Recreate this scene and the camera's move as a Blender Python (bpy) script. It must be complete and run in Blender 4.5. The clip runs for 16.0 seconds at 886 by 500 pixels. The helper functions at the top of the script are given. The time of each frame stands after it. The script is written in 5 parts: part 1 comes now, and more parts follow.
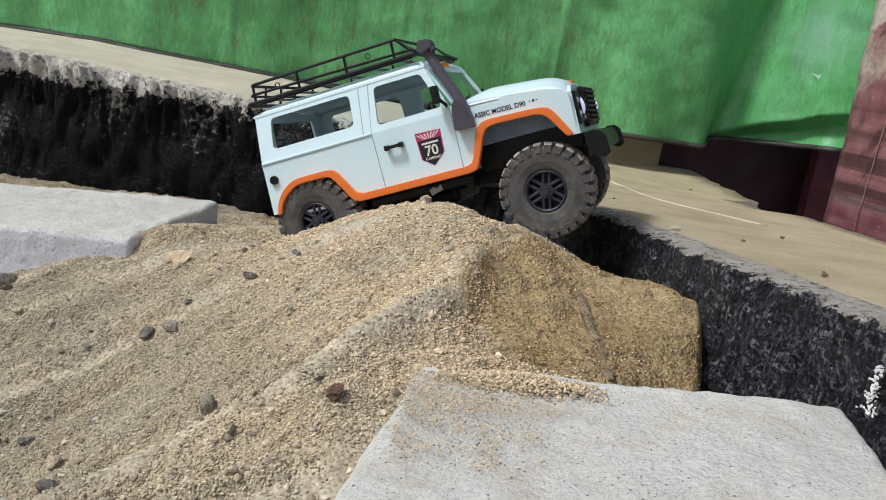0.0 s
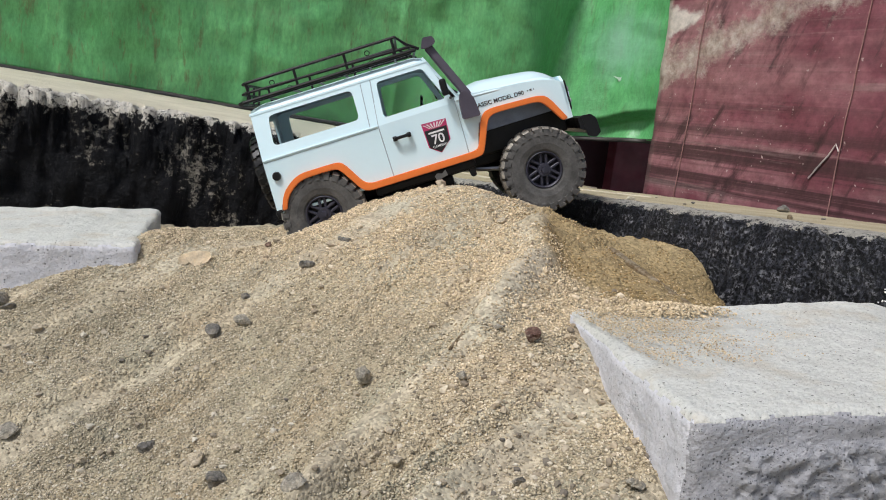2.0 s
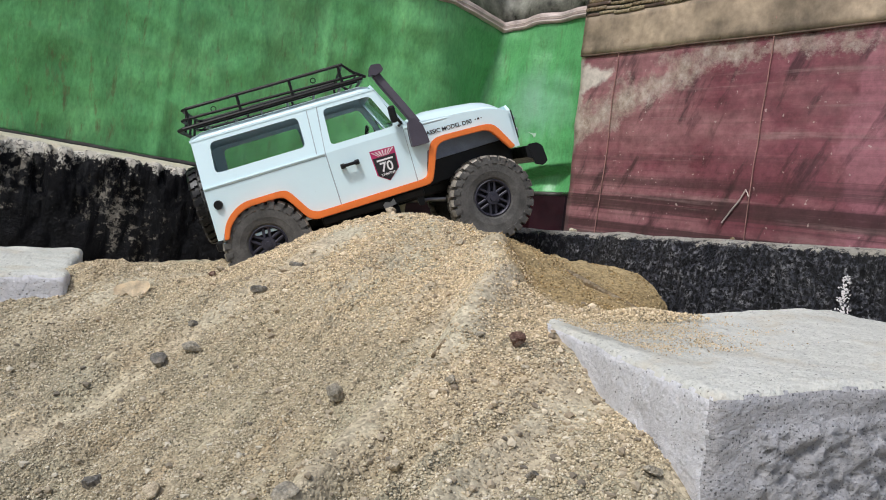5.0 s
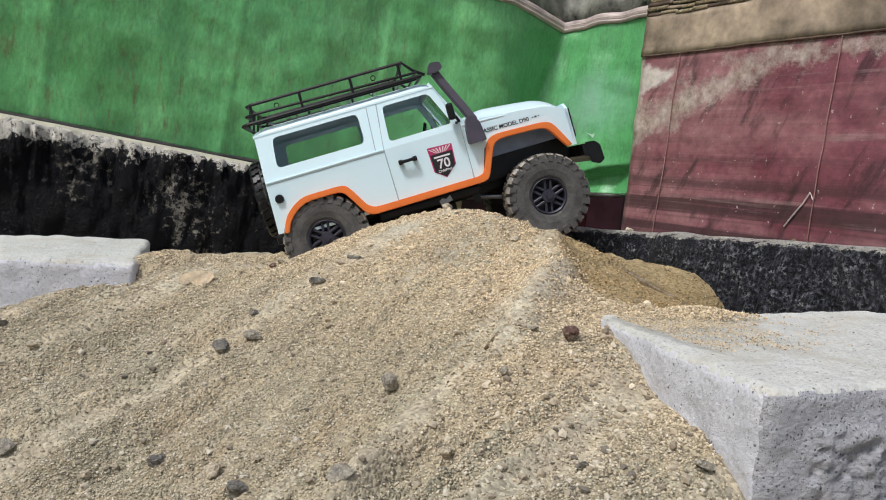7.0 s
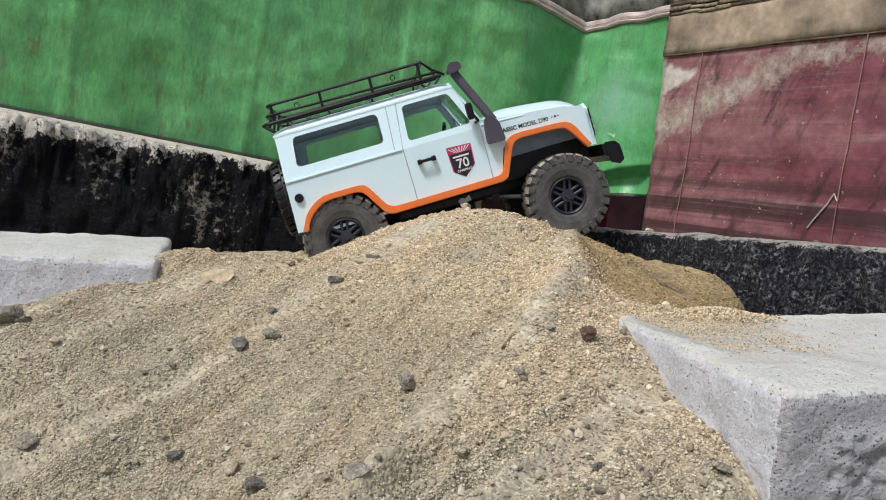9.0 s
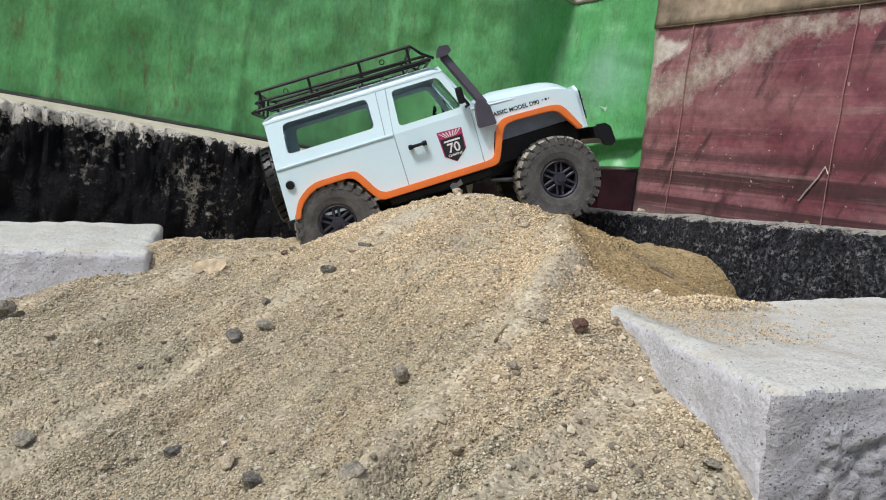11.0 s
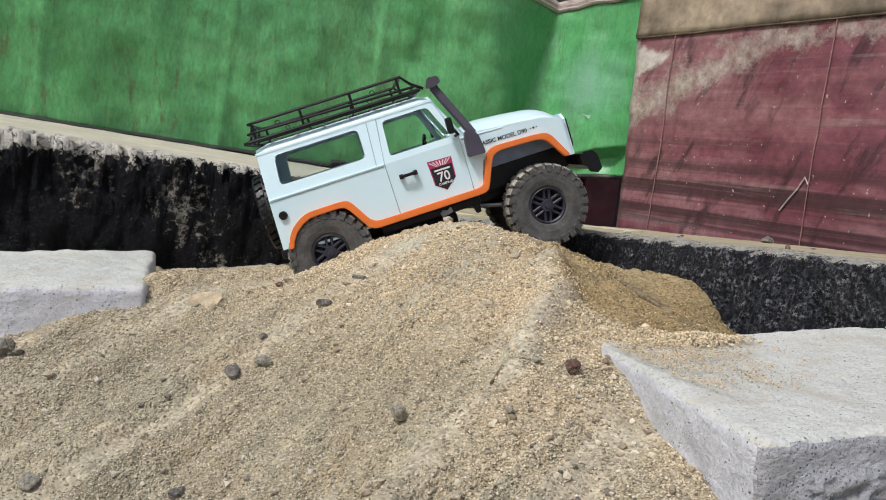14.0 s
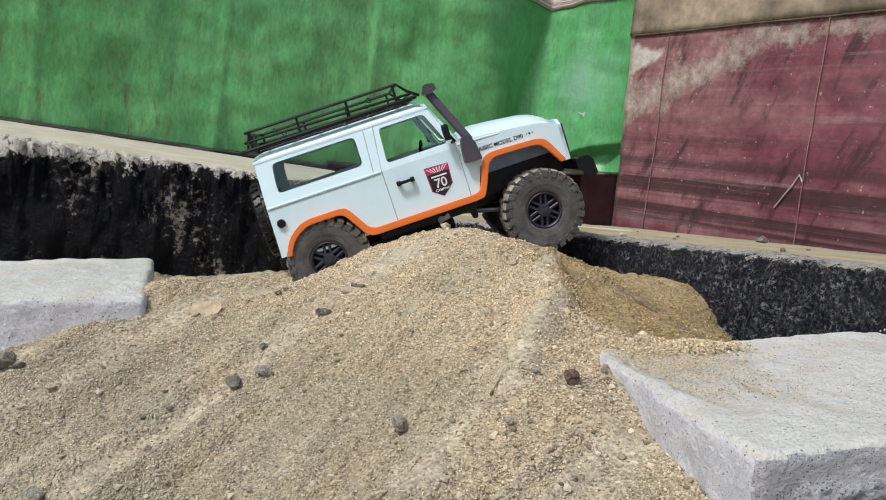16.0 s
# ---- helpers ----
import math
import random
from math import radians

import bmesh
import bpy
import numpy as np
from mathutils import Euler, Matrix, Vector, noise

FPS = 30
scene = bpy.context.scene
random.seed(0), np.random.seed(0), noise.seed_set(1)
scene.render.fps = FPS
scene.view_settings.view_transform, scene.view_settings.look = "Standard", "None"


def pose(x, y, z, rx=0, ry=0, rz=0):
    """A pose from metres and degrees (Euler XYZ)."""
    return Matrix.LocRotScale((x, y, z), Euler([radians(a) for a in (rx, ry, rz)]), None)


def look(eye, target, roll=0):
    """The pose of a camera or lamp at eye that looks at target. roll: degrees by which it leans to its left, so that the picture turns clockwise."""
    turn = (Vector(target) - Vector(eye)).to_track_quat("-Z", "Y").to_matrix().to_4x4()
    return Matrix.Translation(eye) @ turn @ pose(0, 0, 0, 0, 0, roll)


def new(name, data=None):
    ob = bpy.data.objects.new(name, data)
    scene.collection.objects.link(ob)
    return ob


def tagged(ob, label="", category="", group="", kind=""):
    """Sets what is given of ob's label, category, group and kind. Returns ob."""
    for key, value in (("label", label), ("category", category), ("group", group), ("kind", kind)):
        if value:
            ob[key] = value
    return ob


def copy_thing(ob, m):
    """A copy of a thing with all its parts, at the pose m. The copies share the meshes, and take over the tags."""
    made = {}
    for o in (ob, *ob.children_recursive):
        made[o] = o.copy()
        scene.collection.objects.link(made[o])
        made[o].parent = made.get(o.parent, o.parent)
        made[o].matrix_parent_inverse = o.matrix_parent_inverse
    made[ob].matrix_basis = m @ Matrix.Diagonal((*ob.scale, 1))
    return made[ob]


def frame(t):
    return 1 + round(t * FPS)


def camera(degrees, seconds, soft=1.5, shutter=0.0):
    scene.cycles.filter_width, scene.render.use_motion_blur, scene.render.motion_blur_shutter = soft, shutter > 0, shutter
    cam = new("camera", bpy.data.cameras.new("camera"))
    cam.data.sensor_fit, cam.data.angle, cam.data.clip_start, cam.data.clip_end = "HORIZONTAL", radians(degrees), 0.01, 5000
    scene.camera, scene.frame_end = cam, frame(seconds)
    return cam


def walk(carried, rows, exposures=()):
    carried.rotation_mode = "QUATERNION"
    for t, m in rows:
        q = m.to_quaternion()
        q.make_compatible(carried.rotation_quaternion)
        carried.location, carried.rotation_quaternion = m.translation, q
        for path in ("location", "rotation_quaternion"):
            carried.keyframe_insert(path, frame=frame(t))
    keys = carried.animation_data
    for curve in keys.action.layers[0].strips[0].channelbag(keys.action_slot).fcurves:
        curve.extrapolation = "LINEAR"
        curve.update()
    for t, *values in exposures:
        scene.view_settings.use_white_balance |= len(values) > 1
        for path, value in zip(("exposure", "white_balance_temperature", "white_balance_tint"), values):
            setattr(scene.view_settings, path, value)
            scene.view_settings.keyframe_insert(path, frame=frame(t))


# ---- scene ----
cam = camera(57.9, 16.0, soft=1.0)
METRES, EYE, TILT, LEAN, TURN = 0.42, 0.294, 0.0, 0.0, 1.1
ROWS = [
    (0.0, 0.0, 0.0, 0.0, 2.0, -13.07, -8.65),
    (0.5, -0.143, -0.0688, 0.0303, -2.55, -11.77, -9.0),
    (1.0, -0.3271, -0.076, -0.0142, -8.63, -11.08, -8.91),
    (1.5, -0.4847, -0.0712, -0.0555, -13.72, -10.28, -6.49),
    (2.0, -0.5705, -0.0684, -0.1293, -17.42, -9.18, -7.3),
    (2.5, -0.6042, -0.0463, -0.1791, -20.61, -7.52, -7.02),
    (3.0, -0.6251, -0.0255, -0.2011, -24.8, -4.79, -7.35),
    (3.5, -0.6518, -0.0164, -0.2317, -26.56, -3.37, -7.42),
    (4.0, -0.6499, -0.0092, -0.2374, -26.3, -3.05, -7.19),
    (6.5, -0.6492, -0.0176, -0.244, -21.44, -3.57, -7.61),
    (7.0, -0.6542, -0.0258, -0.2481, -20.61, -3.55, -7.83),
    (7.5, -0.6549, -0.0279, -0.2486, -19.92, -3.39, -8.09),
    (8.0, -0.6546, -0.0267, -0.2481, -19.6, -3.32, -8.27),
    (8.5, -0.6527, -0.0292, -0.2483, -19.33, -3.63, -8.06),
    (9.0, -0.6509, -0.0287, -0.2482, -19.12, -3.76, -8.03),
    (9.5, -0.6504, -0.0253, -0.2521, -19.25, -4.2, -8.02),
    (12.0, -0.6619, -0.0324, -0.1942, -19.93, -6.39, -6.8),
    (12.5, -0.674, -0.0371, -0.1954, -20.14, -6.34, -6.88),
    (13.0, -0.6772, -0.035, -0.1823, -20.37, -6.19, -7.28),
    (13.5, -0.6792, -0.0374, -0.167, -20.65, -6.13, -7.08),
    (14.0, -0.6854, -0.0413, -0.1456, -20.93, -6.04, -6.66),
    (14.5, -0.6936, -0.0481, -0.1341, -20.89, -5.84, -6.16),
    (15.0, -0.6927, -0.0485, -0.1239, -20.95, -5.68, -6.13),
    (15.5, -0.6884, -0.0422, -0.1183, -21.33, -5.99, -5.95),
    (16.0, -0.6948, -0.0447, -0.119, -21.31, -6.43, -6.08),
]
walk(cam, [(t, pose(0, 0, EYE, TILT, LEAN, TURN) @ pose(METRES * x, METRES * y, METRES * z, 90 + pitch, roll, yaw)) for t, x, y, z, yaw, pitch, roll in ROWS],
     exposures=((0.0, 0.01), (0.5, -0.03), (1.0, 0.02), (2.0, 0.06), (16.0, 0.05)))

# ---- light ----
world = bpy.data.worlds.new("overcast_sky")
scene.world = world
world.use_nodes = True
wn, wl = world.node_tree.nodes, world.node_tree.links
sky = wn.new("ShaderNodeTexSky")
sky.sky_type, sky.sun_disc = "NISHITA", False
sky.sun_elevation, sky.sun_rotation = radians(55), radians(240)
sky.air_density, sky.dust_density, sky.ozone_density = 1.0, 3.0, 0.6
wn["Background"].inputs["Strength"].default_value = 0.112
wl.new(sky.outputs["Color"], wn["Background"].inputs["Color"])
sun_data = bpy.data.lights.new("sun", "SUN")
sun_data.energy, sun_data.angle, sun_data.color = 2.55, radians(10), (0.97, 0.98, 1.0)
sun = new("sun", sun_data)
sun.matrix_world = look((-1.70, -0.12, 2.4), (0, 0.6, 0.1))


# ---- materials ----
def nodes_of(name):
    m = bpy.data.materials.new(name)
    m.use_nodes = True
    return m, m.node_tree.nodes, m.node_tree.links, m.node_tree.nodes["Principled BSDF"]


def noise_of(n, l, scale, detail=6, rough=0.6, stretch=(1, 1, 1), turn=(0, 0, 0), lift=0.0):
    """A noise in metres; scale is the number of features in a metre."""
    tc, mp, nz = n.new("ShaderNodeTexCoord"), n.new("ShaderNodeMapping"), n.new("ShaderNodeTexNoise")
    mp.inputs["Scale"].default_value = stretch
    mp.inputs["Rotation"].default_value = [radians(a) for a in turn]
    mp.inputs["Location"].default_value = (lift, lift * 0.7, lift * 1.3)
    nz.inputs["Scale"].default_value, nz.inputs["Detail"].default_value, nz.inputs["Roughness"].default_value = scale, detail, rough
    l.new(tc.outputs["Object"], mp.inputs["Vector"])
    l.new(mp.outputs["Vector"], nz.inputs["Vector"])
    return nz.outputs["Fac"]


def ramp_of(n, l, fac, stops):
    r = n.new("ShaderNodeValToRGB")
    e = r.color_ramp.elements
    while len(e) < len(stops):
        e.new(0.5)
    for k, (at, c) in zip(e, stops):
        k.position, k.color = at, (c if isinstance(c, tuple) else (c, c, c)) + (1,)
    l.new(fac, r.inputs["Fac"])
    return r.outputs["Color"]


def mixed(n, l, kind, fac, a, b):
    m = n.new("ShaderNodeMix")
    m.data_type, m.blend_type = "RGBA", kind
    for slot, v in ((0, fac), (6, a), (7, b)):
        if isinstance(v, (int, float)):
            m.inputs[slot].default_value = v
        elif isinstance(v, tuple):
            m.inputs[slot].default_value = v + (1,)
        else:
            l.new(v, m.inputs[slot])
    return m.outputs[2]


def bumped(n, l, bsdf, height, strength, distance):
    b = n.new("ShaderNodeBump")
    b.inputs["Strength"].default_value, b.inputs["Distance"].default_value = strength, distance
    l.new(height, b.inputs["Height"])
    l.new(b.outputs["Normal"], bsdf.inputs["Normal"])


def axis_of(n, l, axis):
    tc, sx = n.new("ShaderNodeTexCoord"), n.new("ShaderNodeSeparateXYZ")
    l.new(tc.outputs["Object"], sx.inputs[0])
    return sx.outputs["XYZ".index(axis)]


def added(n, l, op, a, b):
    m = n.new("ShaderNodeMath")
    m.operation = op
    for i, v in enumerate((a, b)):
        if isinstance(v, (int, float)):
            m.inputs[i].default_value = v
        else:
            l.new(v, m.inputs[i])
    return m.outputs[0]


def plain(name, c, rough=0.5, metal=0.0, wear=0.12, scale=60, bump=0.0, grit=900, spec=0.5):
    """Paint, plastic, rubber: one colour with faint stains and wear at two scales."""
    m, n, l, b = nodes_of(name)
    dark = tuple(v * (1 - wear) for v in c)
    light = tuple(min(1, v * (1 + wear)) for v in c)
    col = ramp_of(n, l, noise_of(n, l, scale), [(0.3, dark), (0.7, light)])
    col = mixed(n, l, "MULTIPLY", wear * 2, col, ramp_of(n, l, noise_of(n, l, grit), [(0.35, 0.7), (0.65, 1.0)]))
    l.new(col, b.inputs["Base Color"])
    r = ramp_of(n, l, noise_of(n, l, scale * 2.3), [(0.3, max(0.03, rough - wear * 0.5)), (0.7, min(1, rough + wear * 0.5))])
    l.new(r, b.inputs["Roughness"])
    b.inputs["Metallic"].default_value, b.inputs["Specular IOR Level"].default_value = metal, spec
    if bump:
        bumped(n, l, b, noise_of(n, l, grit), bump, 0.0006)
    return m


def cells_of(n, l, scale, lift=0.0, output="Distance"):
    """Rounded grains: scale is the number of grains in a metre."""
    tc, mp, vo = n.new("ShaderNodeTexCoord"), n.new("ShaderNodeMapping"), n.new("ShaderNodeTexVoronoi")
    mp.inputs["Location"].default_value = (lift, lift, lift)
    vo.inputs["Scale"].default_value = scale
    l.new(tc.outputs["Object"], mp.inputs["Vector"])
    l.new(mp.outputs["Vector"], vo.inputs["Vector"])
    return vo.outputs[output]


def runnel_of(n, l, along, across, lift=0.0, ways=((0.87, 0.49, 0.3), (-0.49, 0.87, 0.0))):
    """Noise drawn out along one way, such as the fall of a slope."""
    tc, mix = n.new("ShaderNodeTexCoord"), n.new("ShaderNodeCombineXYZ")
    for k, (way, size) in enumerate(((ways[0], along), (ways[1], across))):
        dot = n.new("ShaderNodeVectorMath")
        dot.operation = "DOT_PRODUCT"
        dot.inputs[1].default_value = way
        l.new(tc.outputs["Object"], dot.inputs[0])
        l.new(added(n, l, "MULTIPLY", dot.outputs["Value"], size), mix.inputs[k])
    mix.inputs[2].default_value = lift
    nz = n.new("ShaderNodeTexNoise")
    nz.inputs["Scale"].default_value, nz.inputs["Detail"].default_value, nz.inputs["Roughness"].default_value = 1.0, 6, 0.6
    l.new(mix.outputs[0], nz.inputs["Vector"])
    return nz.outputs["Fac"]


def sand_material():
    """Dry coarse sand; damp and ochre where the far side of the heap was dug open."""
    m, n, l, b = nodes_of("sand")
    base = ramp_of(n, l, noise_of(n, l, 7, 4), [(0.35, (0.340, 0.292, 0.201)), (0.65, (0.432, 0.373, 0.261))])
    base = mixed(n, l, "MULTIPLY", 1.0, base, ramp_of(n, l, runnel_of(n, l, 5, 40), [(0.34, (0.74, 0.74, 0.74)), (0.5, (0.92, 0.92, 0.91)), (0.64, (1.08, 1.06, 1.03))]))
    # warmer, paler colour towards the crest
    crest_tone = ramp_of(n, l, added(n, l, "ADD", axis_of(n, l, "Z"), added(n, l, "MULTIPLY", noise_of(n, l, 12, 4, lift=6), 0.08)), [(0.105, 0.0), (0.19, 1.0)])
    base = mixed(n, l, "MIX", crest_tone, base, (0.50, 0.425, 0.305))
    tint = ramp_of(n, l, noise_of(n, l, 16, 5, lift=15), [(0.35, (0.93, 1.0, 1.03)), (0.65, (1.07, 1.0, 0.94))])
    base = mixed(n, l, "MULTIPLY", 1.0, base, tint)
    powder = n.new("ShaderNodeAttribute")
    powder.attribute_name = "powder"
    base = mixed(n, l, "MIX", added(n, l, "MULTIPLY", powder.outputs["Fac"], 0.5), base, (0.53, 0.468, 0.352))
    damp = ramp_of(n, l, noise_of(n, l, 9, 4, lift=2), [(0.3, (0.29, 0.205, 0.095)), (0.7, (0.40, 0.31, 0.165))])
    tc, mp, di = n.new("ShaderNodeTexCoord"), n.new("ShaderNodeMapping"), n.new("ShaderNodeVectorMath")
    mp.vector_type = "POINT"
    mp.inputs["Location"].default_value, mp.inputs["Scale"].default_value = (-0.105 * 7.5, -0.51 * 5.5, -0.14 * 5), (7.5, 5.5, 5)
    di.operation = "LENGTH"
    l.new(tc.outputs["Object"], mp.inputs["Vector"])
    l.new(mp.outputs["Vector"], di.inputs[0])
    reach = added(n, l, "ADD", di.outputs["Value"], added(n, l, "MULTIPLY", noise_of(n, l, 30, 6), 0.6))
    base = mixed(n, l, "MIX", ramp_of(n, l, added(n, l, "MULTIPLY", reach, 0.5), [(0.46, 0.95), (0.58, 0.0)]), base, damp)
    tone = n.new("ShaderNodeSeparateColor")
    l.new(cells_of(n, l, 520, output="Color"), tone.inputs[0])
    grain = ramp_of(n, l, tone.outputs[0], [(0.0, 0.55), (0.3, 0.86), (0.7, 1.06), (1.0, 1.3)])
    clump = ramp_of(n, l, noise_of(n, l, 60, 5), [(0.3, 0.72), (0.7, 1.14)])
    col = mixed(n, l, "MULTIPLY", 0.9, base, grain)
    col = mixed(n, l, "MULTIPLY", 0.85, col, clump)
    l.new(col, b.inputs["Base Color"])
    b.inputs["Roughness"].default_value = 0.95
    b.inputs["Specular IOR Level"].default_value = 0.2
    h = mixed(n, l, "MIX", 0.5, ramp_of(n, l, cells_of(n, l, 520), [(0.0, 1.0), (0.8, 0.0)]), ramp_of(n, l, cells_of(n, l, 240, 3), [(0.0, 1.0), (0.9, 0.0)]))
    h = mixed(n, l, "MIX", 0.35, h, noise_of(n, l, 130, 5, 0.7))
    bumped(n, l, b, h, 1.0, 0.0036)
    l.new(added(n, l, "SUBTRACT", 1.0, added(n, l, "MULTIPLY", powder.outputs["Fac"], 0.6)), n["Bump"].inputs["Strength"])
    return m


def grain_material(name, stops):
    m, n, l, b = nodes_of(name)
    g = n.new("ShaderNodeNewGeometry")
    col = ramp_of(n, l, g.outputs["Random Per Island"], stops)
    # grains turn warmer and paler with height
    crest_tone = ramp_of(n, l, added(n, l, "ADD", axis_of(n, l, "Z"), added(n, l, "MULTIPLY", noise_of(n, l, 12, 4, lift=6), 0.08)), [(0.105, (0.97, 0.97, 0.97)), (0.19, (1.36, 1.24, 1.10))])
    col = mixed(n, l, "MULTIPLY", 1.0, col, crest_tone)
    col = mixed(n, l, "MULTIPLY", 0.5, col, ramp_of(n, l, noise_of(n, l, 600), [(0.3, 0.6), (0.7, 1.1)]))
    l.new(col, b.inputs["Base Color"])
    b.inputs["Roughness"].default_value = 0.9
    return m


def stone_material(name, a, c, dust=0.55):
    m, n, l, b = nodes_of(name)
    col = ramp_of(n, l, noise_of(n, l, 110, 8, 0.7), [(0.3, a), (0.62, c)])
    speck = ramp_of(n, l, noise_of(n, l, 700, 3), [(0.4, 0.55), (0.6, 1.15)])
    col = mixed(n, l, "MULTIPLY", 0.7, col, speck)
    cover = ramp_of(n, l, noise_of(n, l, 190, 6, 0.7, lift=5), [(0.46, 0.0), (0.62, dust)])
    l.new(mixed(n, l, "MIX", cover, col, (0.44, 0.38, 0.28)), b.inputs["Base Color"])
    b.inputs["Roughness"].default_value, b.inputs["Specular IOR Level"].default_value = 0.9, 0.15
    bumped(n, l, b, noise_of(n, l, 260, 6, 0.7), 1.0, 0.003)
    return m


def concrete_material(name, a, c, pores=0.5, dusty=0.55, holes=0.0, hole_scale=230, relief_=0.005):
    """Cast concrete: cloudy tone, specks, sandy stains, and round air holes where holes is above nought."""
    m, n, l, b = nodes_of(name)
    col = ramp_of(n, l, noise_of(n, l, 14, 7), [(0.3, a), (0.7, c)])
    speck = ramp_of(n, l, noise_of(n, l, 420, 4, 0.7), [(0.3, 0.66), (0.5, 1.0), (0.75, 1.1)])
    col = mixed(n, l, "MULTIPLY", pores, col, speck)
    dust = ramp_of(n, l, noise_of(n, l, 22, 6, 0.65, lift=3), [(0.54, 0.0), (0.68, dusty)])
    col = mixed(n, l, "MIX", dust, col, (0.50, 0.42, 0.30))
    h = mixed(n, l, "MIX", 0.5, noise_of(n, l, 300, 5, 0.7), noise_of(n, l, 70, 6))
    for scale, lift in ((hole_scale, 0.0), (hole_scale * 1.9, 4.0)):
        pick = n.new("ShaderNodeSeparateColor")
        l.new(cells_of(n, l, scale, lift, "Color"), pick.inputs[0])
        size = ramp_of(n, l, pick.outputs[0], [(1.0 - holes, 0.0), (1.0, 0.36)])
        inside = added(n, l, "SUBTRACT", size, cells_of(n, l, scale, lift))
        pit = ramp_of(n, l, inside, [(0.0, 1.0), (0.12, 0.30)])
        col = mixed(n, l, "MULTIPLY", 0.9, col, pit)
        h = mixed(n, l, "MULTIPLY", 0.9, h, pit)
    l.new(col, b.inputs["Base Color"])
    b.inputs["Roughness"].default_value = 0.9
    bumped(n, l, b, h, 0.8, relief_)
    return m


def tar_wall_material(name, edge, tar, chips_glints, gloss=0.12, speck=0.67, broad=0.55, fine=75, sharp=12.0, relief_=0.010, fall=0.0):
    """Bitumen paint on rough concrete, chipped in flakes or flecked with painted-in glints, and bare along the upper
    edge.
    """
    m, n, l, b = nodes_of(name)
    black = ramp_of(n, l, noise_of(n, l, 45, 6), [(0.3, (0.0035 * tar, 0.0038 * tar, 0.0055 * tar)), (0.7, (0.013 * tar, 0.014 * tar, 0.018 * tar))])
    bare = ramp_of(n, l, noise_of(n, l, 60, 8, 0.7), [(0.3, (0.48, 0.44, 0.36)), (0.5, (0.66, 0.62, 0.54)), (0.7, (0.80, 0.765, 0.69))])
    bare = mixed(n, l, "MULTIPLY", 0.85, bare, ramp_of(n, l, noise_of(n, l, 170, 6, 0.7, lift=9), [(0.38, 0.15), (0.46, 1.0)]))
    z = added(n, l, "ADD", axis_of(n, l, "Z"), added(n, l, "MULTIPLY", added(n, l, "SUBTRACT", axis_of(n, l, "Y"), 0.4), fall))
    up = added(n, l, "MULTIPLY", added(n, l, "SUBTRACT", z, edge), sharp)
    flake = ramp_of(n, l, added(n, l, "ADD", up, noise_of(n, l, 58, 10, 0.8)), [(0.505, 0.0), (0.53, 1.0)])
    spots = added(n, l, "ADD", added(n, l, "MULTIPLY", noise_of(n, l, 9, 3, 0.5, lift=5), broad), added(n, l, "MULTIPLY", noise_of(n, l, fine, 7, 0.75), 1.15 - broad))
    chip = ramp_of(n, l, spots, [(speck, 0.0), (speck + 0.05, 0.75)])
    col = mixed(n, l, "MIX", chip, black, ramp_of(n, l, noise_of(n, l, 90, 6, 0.7, lift=3), chips_glints))
    l.new(mixed(n, l, "MIX", flake, col, bare), b.inputs["Base Color"])
    l.new(ramp_of(n, l, added(n, l, "MAXIMUM", flake, chip), [(0.0, 0.42), (1.0, 0.9)]), b.inputs["Roughness"])
    b.inputs["Specular IOR Level"].default_value = gloss
    h = mixed(n, l, "MIX", 0.5, noise_of(n, l, 190, 6, 0.7), noise_of(n, l, 45, 6))
    bumped(n, l, b, h, 1.0, relief_)
    return m


